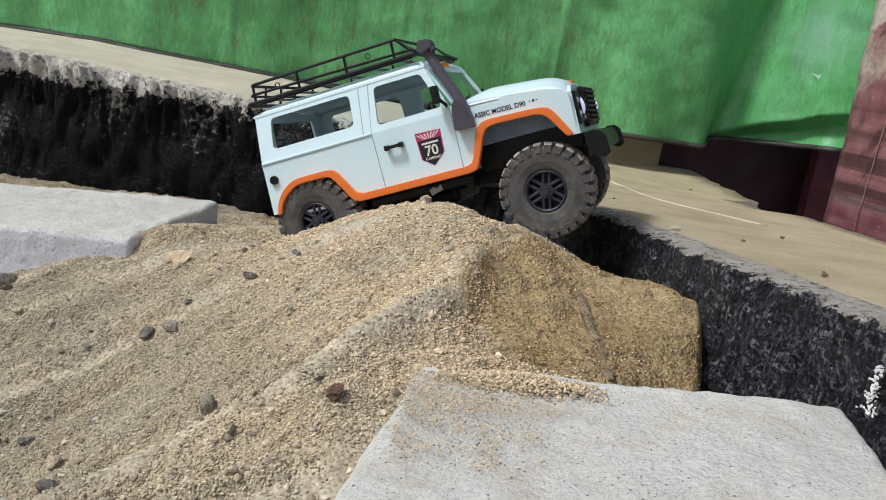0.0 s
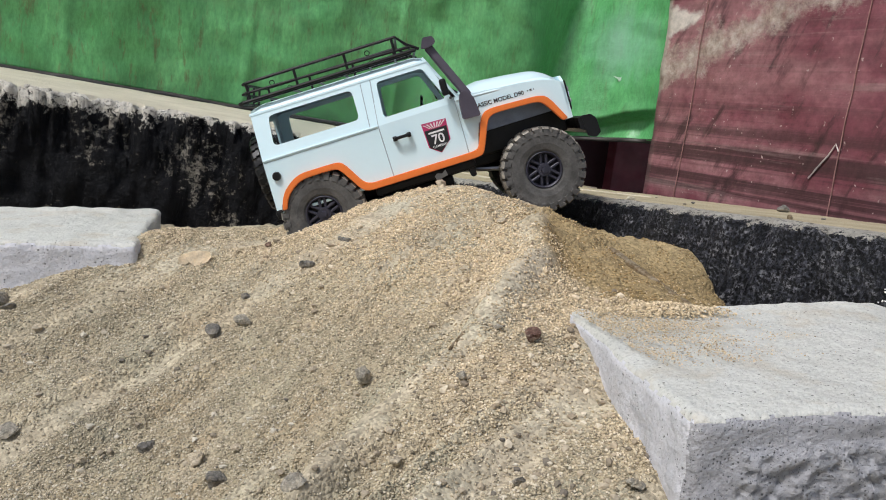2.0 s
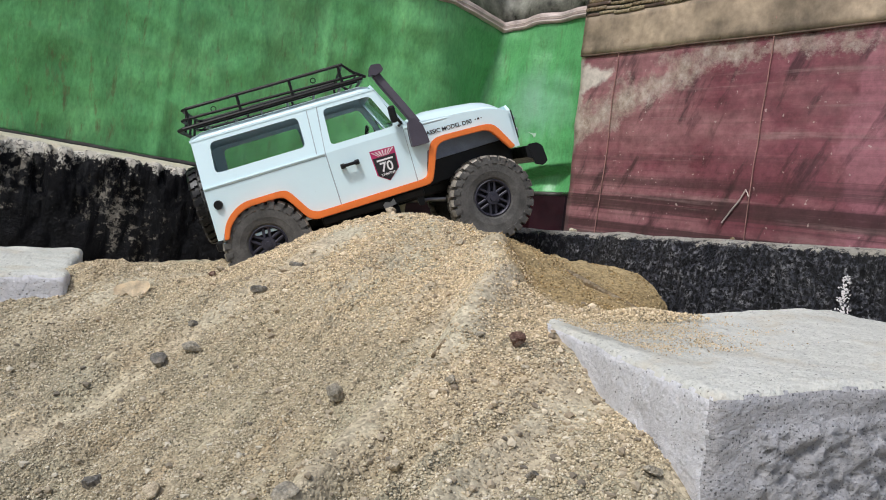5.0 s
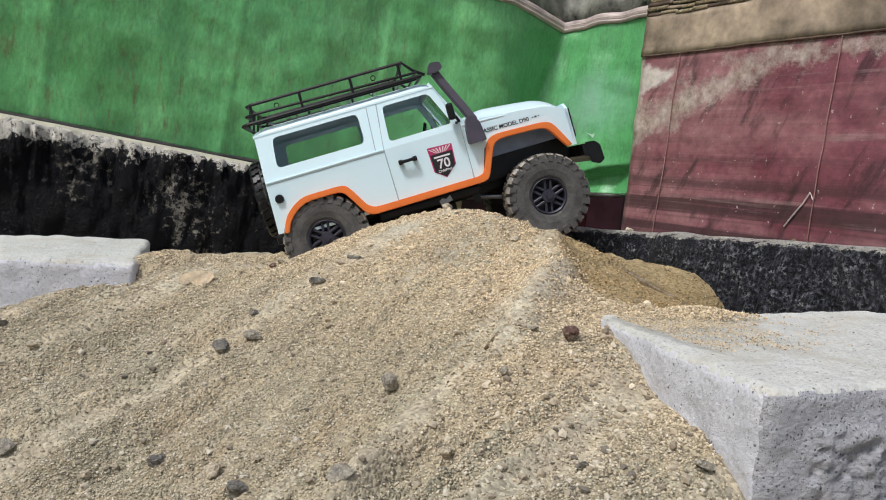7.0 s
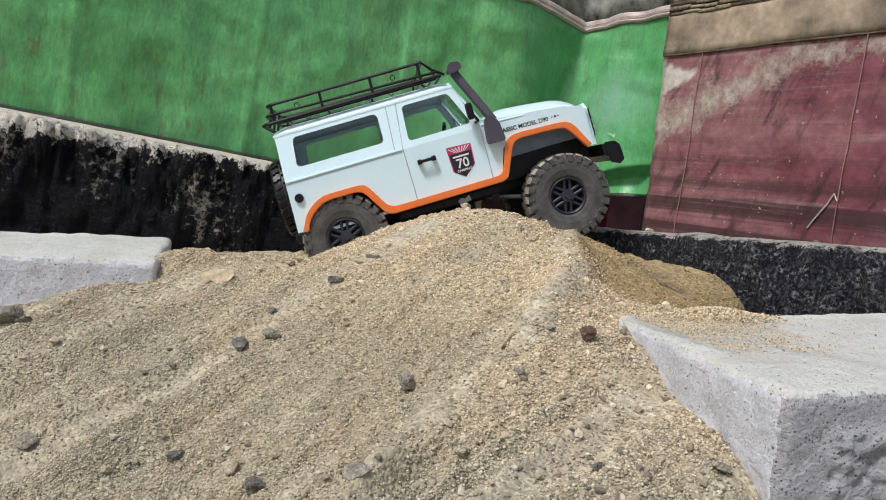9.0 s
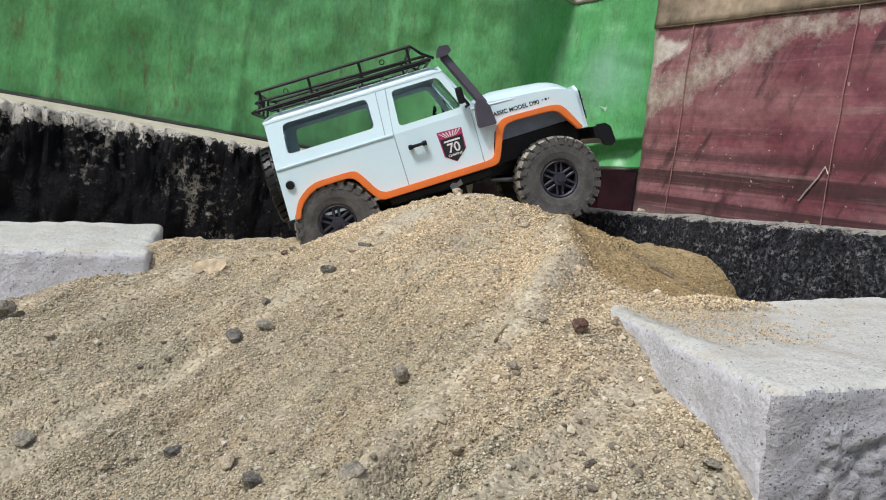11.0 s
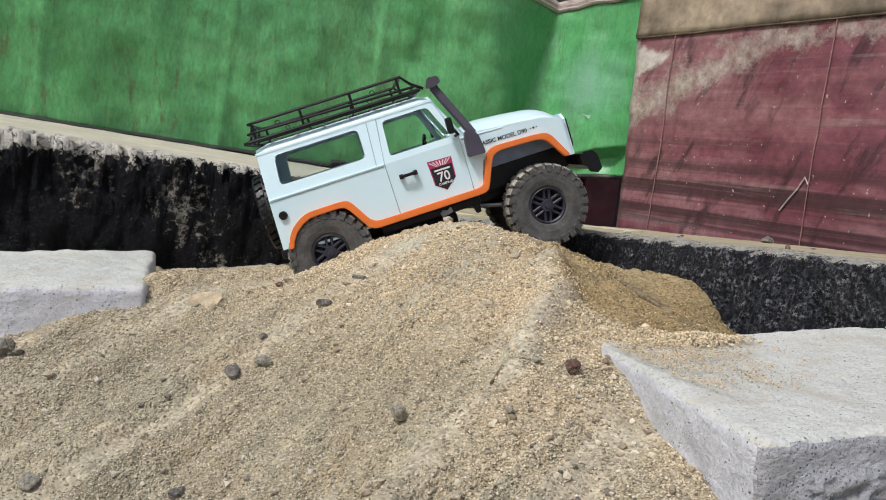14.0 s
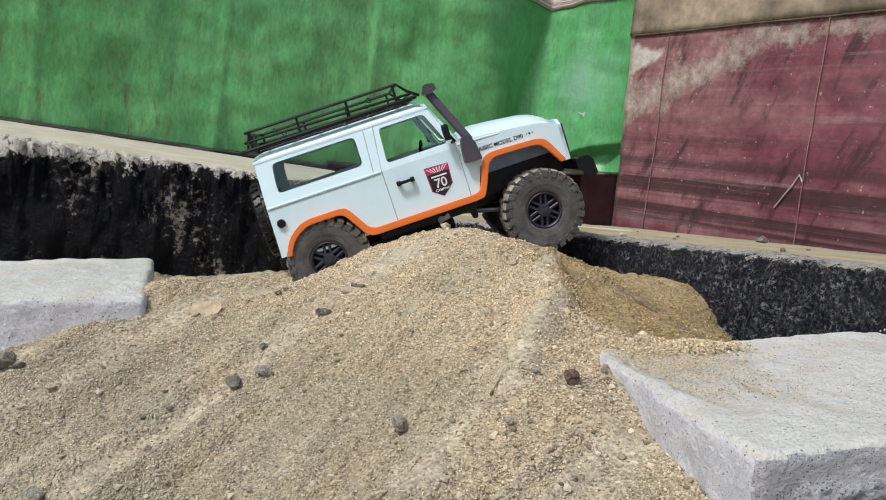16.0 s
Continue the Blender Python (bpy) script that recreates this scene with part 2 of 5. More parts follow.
def tarp_material():
    """Green printed sheet: cloudy green, brown upright flecks, level creases."""
    m, n, l, b = nodes_of("green_tarpaulin")
    col = ramp_of(n, l, noise_of(n, l, 5, 6, 0.6, (1.2, 1.2, 0.8)), [(0.3, (0.088, 0.325, 0.095)), (0.5, (0.15, 0.47, 0.17)), (0.7, (0.215, 0.57, 0.22))])
    streak = ramp_of(n, l, noise_of(n, l, 34, 8, 0.7, (1.5, 1.5, 0.45)), [(0.3, 0.72), (0.7, 1.22)])
    col = mixed(n, l, "MULTIPLY", 0.8, col, streak)
    blot = ramp_of(n, l, noise_of(n, l, 7.5, 5, 0.6, (1, 1, 0.6), lift=2), [(0.54, 0.0), (0.74, 0.5)])
    col = mixed(n, l, "MIX", blot, col, (0.07, 0.24, 0.07))
    where = ramp_of(n, l, noise_of(n, l, 4, 4, 0.5, lift=31), [(0.36, 0.1), (0.56, 1.0)])
    fleck = ramp_of(n, l, noise_of(n, l, 40, 7, 0.7, (2.0, 2.0, 0.42), lift=14), [(0.54, 0.0), (0.66, 0.7)])
    col = mixed(n, l, "MIX", added(n, l, "MULTIPLY", fleck, where), col, (0.16, 0.145, 0.065))
    # side panel's green darkened to offset the sun falling on it
    dulled = ramp_of(n, l, added(n, l, "ADD", axis_of(n, l, "X"), added(n, l, "MULTIPLY", noise_of(n, l, 9, 4), 0.12)), [(0.30, 0.0), (0.56, 0.6)])
    col = mixed(n, l, "MIX", dulled, col, (0.085, 0.33, 0.125))
    fibre = ramp_of(n, l, noise_of(n, l, 150, 5, 0.7, (1.3, 1.3, 0.5)), [(0.34, 0.72), (0.66, 1.18)])
    col = mixed(n, l, "MULTIPLY", 0.7, col, fibre)
    crease = ramp_of(n, l, noise_of(n, l, 6, 5, 0.6, (0.35, 0.35, 6.0), lift=21), [(0.62, 0.0), (0.74, 0.25)])
    col = mixed(n, l, "MIX", crease, col, (0.22, 0.46, 0.20))
    # pale blue-green sheen of the side panel, painted into its colour
    tc, mp, di = n.new("ShaderNodeTexCoord"), n.new("ShaderNodeMapping"), n.new("ShaderNodeVectorMath")
    mp.inputs["Location"].default_value, mp.inputs["Scale"].default_value = (-0.605 * 20, 0, -0.45 * 10), (20, 0, 10)
    di.operation = "LENGTH"
    l.new(tc.outputs["Object"], mp.inputs["Vector"])
    l.new(mp.outputs["Vector"], di.inputs[0])
    painted_sheen = added(n, l, "ADD", di.outputs["Value"], added(n, l, "MULTIPLY", noise_of(n, l, 22, 6, 0.7, (1.6, 1.6, 0.6)), 1.1))
    col = mixed(n, l, "MIX", ramp_of(n, l, added(n, l, "MULTIPLY", painted_sheen, 0.5), [(0.35, 0.5), (0.75, 0.0)]), col, (0.33, 0.60, 0.46))
    l.new(col, b.inputs["Base Color"])
    b.inputs["Roughness"].default_value = 0.34
    b.inputs["Specular IOR Level"].default_value = 0.5
    bumped(n, l, b, noise_of(n, l, 16, 8, 0.66), 0.5, 0.008)
    return m


def banner_material():
    """Maroon printed sheet with a bleached belt that climbs from the edge, dark runs and level streaks."""
    m, n, l, b = nodes_of("maroon_banner")
    z, y = axis_of(n, l, "Z"), axis_of(n, l, "Y")
    col = ramp_of(n, l, noise_of(n, l, 8, 7, 0.7, (1, 1, 1.5)), [(0.3, (0.14, 0.034, 0.048)), (0.5, (0.215, 0.066, 0.086)), (0.7, (0.32, 0.125, 0.145))])
    pink = ramp_of(n, l, noise_of(n, l, 4, 6, 0.65, (1, 1, 2.5), lift=12), [(0.42, 0.0), (0.64, 0.6)])
    col = mixed(n, l, "MIX", pink, col, (0.44, 0.23, 0.235))
    col = mixed(n, l, "MIX", ramp_of(n, l, added(n, l, "ADD", y, added(n, l, "MULTIPLY", noise_of(n, l, 6, 5, lift=40), 0.3)), [(0.98, 0.6), (1.28, 0.0)]), col, (0.42, 0.17, 0.21))
    run = ramp_of(n, l, runnel_of(n, l, 8, 30, 2.0, ((0, -0.41, 0.91), (0, 0.91, 0.41))), [(0.55, 0.0), (0.66, 0.8)])
    col = mixed(n, l, "MIX", run, col, (0.05, 0.02, 0.026))
    # level bands darken the lower part
    low = ramp_of(n, l, z, [(0.25, 1.0), (0.36, 0.3)])
    dark_rows = ramp_of(n, l, noise_of(n, l, 4, 5, 0.7, (0.12, 0.12, 13.0), lift=17), [(0.44, 0.1), (0.58, 0.9)])
    col = mixed(n, l, "MIX", added(n, l, "MULTIPLY", dark_rows, low), col, (0.06, 0.026, 0.03))
    hline = ramp_of(n, l, noise_of(n, l, 5, 6, 0.7, (0.4, 0.4, 9.0), lift=7), [(0.54, 0.0), (0.72, 0.5)])
    col = mixed(n, l, "MIX", hline, col, (0.40, 0.29, 0.27))
    climb = added(n, l, "MINIMUM", added(n, l, "ADD", added(n, l, "MULTIPLY", added(n, l, "SUBTRACT", 1.33, y), 0.40), 0.415), 0.508)
    off = added(n, l, "MULTIPLY", added(n, l, "ABSOLUTE", added(n, l, "SUBTRACT", z, climb), 0.0), -4.6)
    side = added(n, l, "MULTIPLY", added(n, l, "SUBTRACT", y, 1.16), 0.30)
    patch = added(n, l, "ADD", added(n, l, "ADD", off, side), noise_of(n, l, 14, 10, 0.8, (1, 1, 1.3), (24, 0, 0), lift=4))
    worn = ramp_of(n, l, patch, [(0.33, 0.0), (0.42, 0.55), (0.54, 0.92)])
    bleach = ramp_of(n, l, noise_of(n, l, 42, 8, 0.75), [(0.32, (0.20, 0.13, 0.11)), (0.45, (0.38, 0.30, 0.25)), (0.7, (0.62, 0.55, 0.49))])
    col = mixed(n, l, "MIX", worn, col, bleach)
    # the cream corner under the brown band
    corner = added(n, l, "ADD", added(n, l, "MULTIPLY", added(n, l, "ABSOLUTE", added(n, l, "SUBTRACT", z, added(n, l, "ADD", 0.487, added(n, l, "MULTIPLY", added(n, l, "SUBTRACT", 1.36, y), 0.15))), 0.0), -9.0),
                   added(n, l, "ADD", added(n, l, "MULTIPLY", added(n, l, "ABSOLUTE", added(n, l, "SUBTRACT", y, 1.40), 0.0), -3.4), added(n, l, "MULTIPLY", noise_of(n, l, 26, 7, 0.7, lift=8), 0.4)))
    col = mixed(n, l, "MIX", ramp_of(n, l, added(n, l, "ADD", corner, 0.5), [(0.36, 0.0), (0.44, 0.92)]), col, (0.62, 0.56, 0.50))
    fray = added(n, l, "ADD", added(n, l, "MULTIPLY", added(n, l, "SUBTRACT", y, 1.397), 9.0), noise_of(n, l, 30, 7, 0.7, lift=18))
    col = mixed(n, l, "MIX", added(n, l, "MULTIPLY", ramp_of(n, l, fray, [(0.42, 0.0), (0.52, 0.8)]), ramp_of(n, l, z, [(0.30, 0.1), (0.40, 1.0)])), col, (0.55, 0.47, 0.41))
    dots = ramp_of(n, l, noise_of(n, l, 120, 2, 0.5, lift=1), [(0.71, 0.0), (0.75, 0.7)])
    col = mixed(n, l, "MIX", dots, col, (0.55, 0.44, 0.40))
    grime = ramp_of(n, l, noise_of(n, l, 60, 7, 0.75, lift=25), [(0.34, 0.6), (0.6, 1.1)])
    col = mixed(n, l, "MULTIPLY", 0.7, col, grime)
    l.new(col, b.inputs["Base Color"])
    b.inputs["Roughness"].default_value = 0.40
    bumped(n, l, b, noise_of(n, l, 14, 6), 0.3, 0.005)
    return m


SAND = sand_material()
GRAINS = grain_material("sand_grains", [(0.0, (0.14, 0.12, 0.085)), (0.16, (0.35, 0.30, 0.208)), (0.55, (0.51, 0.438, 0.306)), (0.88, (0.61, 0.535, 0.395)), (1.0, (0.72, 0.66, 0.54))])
DAMP_GRAINS = grain_material("damp_grains", [(0.0, (0.13, 0.095, 0.045)), (0.4, (0.28, 0.205, 0.10)), (0.8, (0.38, 0.295, 0.155)), (1.0, (0.48, 0.40, 0.25))])
PEBBLES = grain_material("pebbles", [(0.0, (0.14, 0.125, 0.105)), (0.3, (0.32, 0.27, 0.195)), (0.7, (0.46, 0.40, 0.30)), (1.0, (0.66, 0.61, 0.50))])
STONE_DARK = stone_material("dark_stone", (0.085, 0.08, 0.072), (0.27, 0.255, 0.23), 0.4)
STONE_GREY = stone_material("grey_stone", (0.19, 0.175, 0.14), (0.47, 0.43, 0.355))
STONE_RED = stone_material("red_brown_stone", (0.10, 0.055, 0.045), (0.22, 0.13, 0.10))
STONE_PALE = stone_material("pale_stone", (0.44, 0.36, 0.25), (0.66, 0.57, 0.43))
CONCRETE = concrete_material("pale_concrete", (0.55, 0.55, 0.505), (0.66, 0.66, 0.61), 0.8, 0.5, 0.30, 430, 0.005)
# pitted front face; its shade is set into the darker tone
SHADED_ROUGH = concrete_material("shaded_pitted_concrete", (0.38, 0.38, 0.40), (0.50, 0.50, 0.525), 0.9, 0.08, 0.85, 560, 0.007)
# smooth cast sides, toned paler as the lit faces
LIT_CAST = concrete_material("lit_cast_concrete_side", (0.57, 0.57, 0.60), (0.70, 0.70, 0.73), 0.7, 0.06, 0.35, 420, 0.004)
LEDGE = concrete_material("dusty_concrete", (0.35, 0.295, 0.18), (0.50, 0.43, 0.285), 0.4, 0.35)
PALE_LEDGE = concrete_material("pale_dusty_concrete", (0.50, 0.455, 0.345), (0.66, 0.61, 0.48), 0.35, 0.3)
TARP, BANNER = tarp_material(), banner_material()
# maroon darkened to carry the deep shade of the gap
SHADED_MAROON = plain("shaded_maroon_wall", (0.045, 0.008, 0.013), 0.6, wear=0.35, scale=9, bump=0.3)
MAROON = plain("maroon_paint", (0.125, 0.023, 0.033), 0.6, wear=0.4, scale=14, bump=0.3)
BROWN = plain("brown_print", (0.34, 0.265, 0.19), 0.55, wear=0.7, scale=10, grit=60)
PALE_BAND = plain("pale_border", (0.60, 0.52, 0.48), 0.4, wear=0.2, scale=20)
PALE_SEAM = plain("pale_seam", (0.36, 0.19, 0.17), 0.6, wear=0.4, scale=60)
HEM = plain("hem_band", (0.50, 0.41, 0.375), 0.45, wear=0.35, scale=30)
SCUFF_GLINT = plain("scuff_and_glint", (0.42, 0.58, 0.46), 0.3, wear=0.3, scale=60)
OLIVE = plain("grey_olive_print", (0.22, 0.22, 0.19), 0.45, wear=0.85, scale=26, grit=70)
SLATE = plain("dark_print_and_shadow", (0.05, 0.045, 0.04), 0.6, wear=0.4, scale=30, bump=0.3)
DIVIDE = plain("dark_brown_print", (0.11, 0.07, 0.05), 0.6, wear=0.6, scale=30)
WOOD = stone_material("weathered_wood", (0.13, 0.09, 0.05), (0.27, 0.20, 0.12))
PALE_WOOD = stone_material("pale_wood", (0.22, 0.17, 0.10), (0.40, 0.32, 0.20))
LEAF = plain("dry_leaf", (0.78, 0.65, 0.46), 0.7, wear=0.25, scale=120, bump=0.4)
PAINT = plain("pale_blue_paint", (0.69, 0.875, 0.925), 0.26, wear=0.015, scale=40, grit=300)
ORANGE = plain("orange_plastic", (0.84, 0.20, 0.035), 0.4, wear=0.06)
BLACK = plain("black_plastic", (0.008, 0.008, 0.009), 0.4, spec=0.3, wear=0.25, scale=90, bump=0.15)
SNORKEL = plain("dark_violet_plastic", (0.070, 0.060, 0.082), 0.5, wear=0.15)
RUBBER = plain("dusty_rubber", (0.10, 0.096, 0.09), 0.85, wear=0.45, scale=70, bump=0.6, grit=500)
RIM = plain("black_rim", (0.04, 0.039, 0.056), 0.45, wear=0.2, metal=0.2)
DUSTY = plain("mud_dusted_rubber", (0.33, 0.305, 0.26), 0.9, wear=0.65, scale=110, bump=0.5, grit=500)
STEEL = plain("steel", (0.35, 0.35, 0.36), 0.35, metal=1.0)
SEAM = plain("panel_gap", (0.34, 0.43, 0.47), 0.7)
INNER = plain("blue_grey_plastic", (0.28, 0.34, 0.46), 0.5, wear=0.2)
BADGE_PINK = plain("magenta_print", (0.50, 0.03, 0.13), 0.4)
BADGE_BLACK = plain("black_print", (0.012, 0.012, 0.014), 0.4)
BADGE_WHITE = plain("white_print", (0.82, 0.80, 0.80), 0.4)
GLASS, _n, _l, _b = nodes_of("window_glass")
_b.inputs["Base Color"].default_value = (0.90, 0.94, 0.94, 1)
_b.inputs["Transmission Weight"].default_value, _b.inputs["Roughness"].default_value, _b.inputs["IOR"].default_value = 1.0, 0.02, 1.2
LAMP, _n, _l, _b = nodes_of("headlamp_glow")
_b.inputs["Base Color"].default_value = (0.7, 0.7, 0.85, 1)
_b.inputs["Emission Color"].default_value, _b.inputs["Emission Strength"].default_value = (0.62, 0.58, 1.0, 1), 0.6
LENS = plain("clear_lens", (0.45, 0.47, 0.5), 0.15)


# ---- building helpers ----
def mesh_of(name, verts, faces, material, smooth=False):
    me = bpy.data.meshes.new(name)
    me.from_pydata([tuple(v) for v in verts], [], faces)
    me.materials.append(material)
    if smooth:
        me.shade_smooth()
    return me


def thing(name, bm, material, label="", category="", kind="", group="", smooth=False):
    me = bpy.data.meshes.new(name)
    bm.to_mesh(me)
    bm.free()
    me.materials.append(material)
    if smooth:
        me.shade_smooth()
    return tagged(new(name, me), label, category, group, kind)


def part(name, bm, material, parent, label="", smooth=False):
    ob = thing(name, bm, material, label, smooth=smooth)
    ob.parent = parent
    return ob


def box(x0, x1, y0, y1, z0, z1, bevel=0.0, bm=None, segs=2):
    """A bevelled box; added to bm if given."""
    b = bmesh.new()
    bmesh.ops.create_cube(b, size=1, matrix=Matrix.Translation(((x0 + x1) / 2, (y0 + y1) / 2, (z0 + z1) / 2)) @ Matrix.Diagonal((x1 - x0, y1 - y0, z1 - z0, 1)))
    if bevel:
        bmesh.ops.bevel(b, geom=b.edges[:], offset=bevel, segments=segs, affect="EDGES", profile=0.6)
    return joined(bm, b)


def joined(bm, b):
    if bm is None:
        return b
    me = bpy.data.meshes.new("tmp")
    b.to_mesh(me)
    b.free()
    bm.from_mesh(me)
    bpy.data.meshes.remove(me)
    return bm


def tube(points, radius, sides=8, closed=False, bm=None):
    """A round bar along a line of points."""
    b = bmesh.new()
    pts = [Vector(p) for p in points]
    rings, count = [], len(pts)
    for i, p in enumerate(pts):
        a = pts[i - 1] if i or closed else p
        c = pts[(i + 1) % count] if i < count - 1 or closed else p
        d = (c - a).normalized()
        side = d.cross(Vector((0, 0, 1)) if abs(d.z) < 0.9 else Vector((0, 1, 0))).normalized()
        up = side.cross(d)
        rings.append([b.verts.new(p + radius * (math.cos(2 * math.pi * k / sides) * side + math.sin(2 * math.pi * k / sides) * up)) for k in range(sides)])
    for i in range(count if closed else count - 1):
        r, s = rings[i], rings[(i + 1) % count]
        for k in range(sides):
            b.faces.new((r[k], r[(k + 1) % sides], s[(k + 1) % sides], s[k]))
    if not closed:
        b.faces.new(rings[0][::-1])
        b.faces.new(rings[-1])
    bmesh.ops.recalc_face_normals(b, faces=b.faces[:])
    return joined(bm, b)


def rounded(poly, r, steps=4):
    """The outline with its corners rounded."""
    out, count = [], len(poly)
    for i, p in enumerate(poly):
        p, a, c = Vector(p), Vector(poly[i - 1]), Vector(poly[(i + 1) % count])
        k = min(r, 0.45 * (a - p).length, 0.45 * (c - p).length)
        s, e = p + (a - p).normalized() * k, p + (c - p).normalized() * k
        out += [tuple((1 - t) ** 2 * s + 2 * t * (1 - t) * p + t * t * e) for t in [j / steps for j in range(steps + 1)]]
    return out


def plate(outer, holes, place, thick, bm=None):
    """A sheet with openings: outlines in two coordinates, put in space by place(u, v, depth)."""
    b = bmesh.new()
    front, back = [], []
    for loop in [outer] + list(holes):
        f = [b.verts.new(place(u, v, 0)) for u, v in loop]
        k = [b.verts.new(place(u, v, thick)) for u, v in loop]
        front.append(f)
        back.append(k)
    for side in (front, back):
        edges = [b.edges.new((lp[i - 1], lp[i])) for lp in side for i in range(len(lp))]
        bmesh.ops.triangle_fill(b, use_beauty=True, use_dissolve=False, edges=edges)
    for f, k in zip(front, back):
        for i in range(len(f)):
            b.faces.new((f[i - 1], f[i], k[i], k[i - 1]))
    bmesh.ops.recalc_face_normals(b, faces=b.faces[:])
    return joined(bm, b)


def rock(size, seed, flat=0.7, rough=0.28):
    b = bmesh.new()
    bmesh.ops.create_icosphere(b, subdivisions=3, radius=size / 2)
    rng = random.Random(seed)
    planes = [Vector((rng.gauss(0, 1), rng.gauss(0, 1), rng.gauss(0, 1))).normalized() for _ in range(9)]
    for v in b.verts:
        d = v.co.normalized()
        k = min([1.0] + [(0.46 + 0.08 * (i % 4)) / max(0.05, d.dot(p)) for i, p in enumerate(planes)])
        k *= 1 + rough * 0.5 * noise.noise(d * 2.1 + Vector((seed, 0, 0)))
        v.co = Vector((d.x * k * size / 2 * 1.15, d.y * k * size / 2 * 0.9, d.z * k * size / 2 * flat))
    return b


# ---- ground ----
GRID = ((11, -16, -48, -71, -101, -134, -91, -55, -47), (-37, -50, -56, -22, 50, 26, 33, 15, -34), (-67, -53, -41, 3, 127, 85, 49, 29, -6),
        (-77, -40, -21, -31, 74, 144, 81, 37, 40), (-83, -51, -11, 3, 98, 182, 144, 137, 109), (-84, -13, 68, 79, 158, 197, 135, 162, 148),
        (-72, -8, 88, 122, 127, 172, 115, 119, 132), (-23, 22, 64, 72, 78, 116, 94, 84, 90), (43, 60, 65, 56, 56, 56, 47, 43, 42), (113, 93, 70, 48, 29, 11, 2, -2, -6))
GRID = np.array(GRID) / 1000
# local heaps (+) and hollows (-): x, y, radius, height
HEAPS = ((-0.05, 0.375, 0.025, 0.009), (-0.158, 0.391, 0.03, -0.009), (-0.074, 0.269, 0.03, -0.010), (0.096, 0.454, 0.035, 0.009), (0.021, 0.482, 0.03, -0.010),
         (-0.313, 0.532, 0.025, 0.006), (-0.308, 0.577, 0.02, -0.007), (-0.10, 0.35, 0.02, 0.007), (-0.043, 0.28, 0.025, 0.008),
         (-0.165, 0.70, 0.032, -0.013), (-0.03, 0.645, 0.035, 0.010), (-0.045, 0.548, 0.018, -0.018), (-0.262, 0.705, 0.020, 0.010), (0.07, 0.668, 0.028, 0.009), (-0.063, 0.325, 0.022, -0.006),
         (0.092, 0.525, 0.025, -0.006), (0.03, 0.412, 0.020, 0.008), (0.078, 0.412, 0.022, 0.010), (0.06, 0.60, 0.045, 0.010), (0.14, 0.565, 0.035, 0.008), (0.17, 0.575, 0.03, 0.008), (-0.044, 0.262, 0.02, 0.005))
# ridges: line, half width, height
CREST = [(-0.195, 0.30), (-0.168, 0.34), (-0.138, 0.368), (-0.108, 0.388), (-0.08, 0.402), (-0.05, 0.435), (0.002, 0.49), (0.012, 0.53)]
SPUR = [(-0.40, 0.495), (-0.359, 0.518), (-0.314, 0.537), (-0.282, 0.561), (-0.24, 0.582), (-0.212, 0.598), (-0.192, 0.613)]
STREAK = [(-0.30, 0.492), (-0.261, 0.511), (-0.235, 0.527), (-0.21, 0.54), (-0.168, 0.557)]
RUNNEL = [(-0.26, 0.498), (-0.218, 0.512), (-0.187, 0.515), (-0.148, 0.538)]
RIDGES = ((CREST, 0.010, 0.015), ([(-0.20, 0.37), (-0.15, 0.42), (-0.09, 0.49)], 0.014, -0.006), (SPUR, 0.010, 0.006), ([(x - 0.014, y + 0.011) for x, y in CREST[:6]], 0.008, -0.010), (STREAK, 0.007, 0.0015), (RUNNEL, 0.007, -0.004),
          ([(-0.34, 0.508), (-0.30, 0.522), (-0.25, 0.553), (-0.20, 0.578)], 0.008, -0.004),
          ([(-0.40, 0.60), (-0.28, 0.70)], 0.02, 0.005))


def spline(t):
    return ((1 - t) ** 3 / 6, (3 * t**3 - 6 * t * t + 4) / 6, (-3 * t**3 + 3 * t * t + 3 * t + 1) / 6, t**3 / 6)


def line_distance(line, x, y):
    """The square of the distance from a line in plan."""
    d = np.full(np.shape(x), 1.0)
    for (ax, ay), (bx, by) in zip(line, line[1:]):
        t = np.clip(((x - ax) * (bx - ax) + (y - ay) * (by - ay)) / ((bx - ax) ** 2 + (by - ay) ** 2), 0, 1)
        d = np.minimum(d, (x - ax - t * (bx - ax)) ** 2 + (y - ay - t * (by - ay)) ** 2)
    return d


def sand_height(x, y):
    """The smooth shape of the heap, for arrays of places."""
    u = np.clip((x + 0.50) / 0.74, 0, 0.99999) * 6
    v = np.clip((y - 0.14) / 0.86, 0, 0.99999) * 7
    i, j = u.astype(int), v.astype(int)
    a, b = spline(u - i), spline(v - j)
    h = sum(b[q] * a[p] * GRID[j + q, i + p] for q in range(4) for p in range(4))
    for hx, hy, r, k in HEAPS:
        h = h + k * np.exp(-((x - hx) ** 2 + (y - hy) ** 2) / (2 * r * r))
    for line, w, k in RIDGES:
        h = h + k * np.exp(-line_distance(line, x, y) / (2 * w * w))
    t = np.clip((x - (0.145 + 0.19 * (y - 0.40))) / 0.035, 0, 1)
    return h - 0.14 * t * t * (3 - 2 * t) * np.clip((0.62 - y) / 0.05, 0, 1)


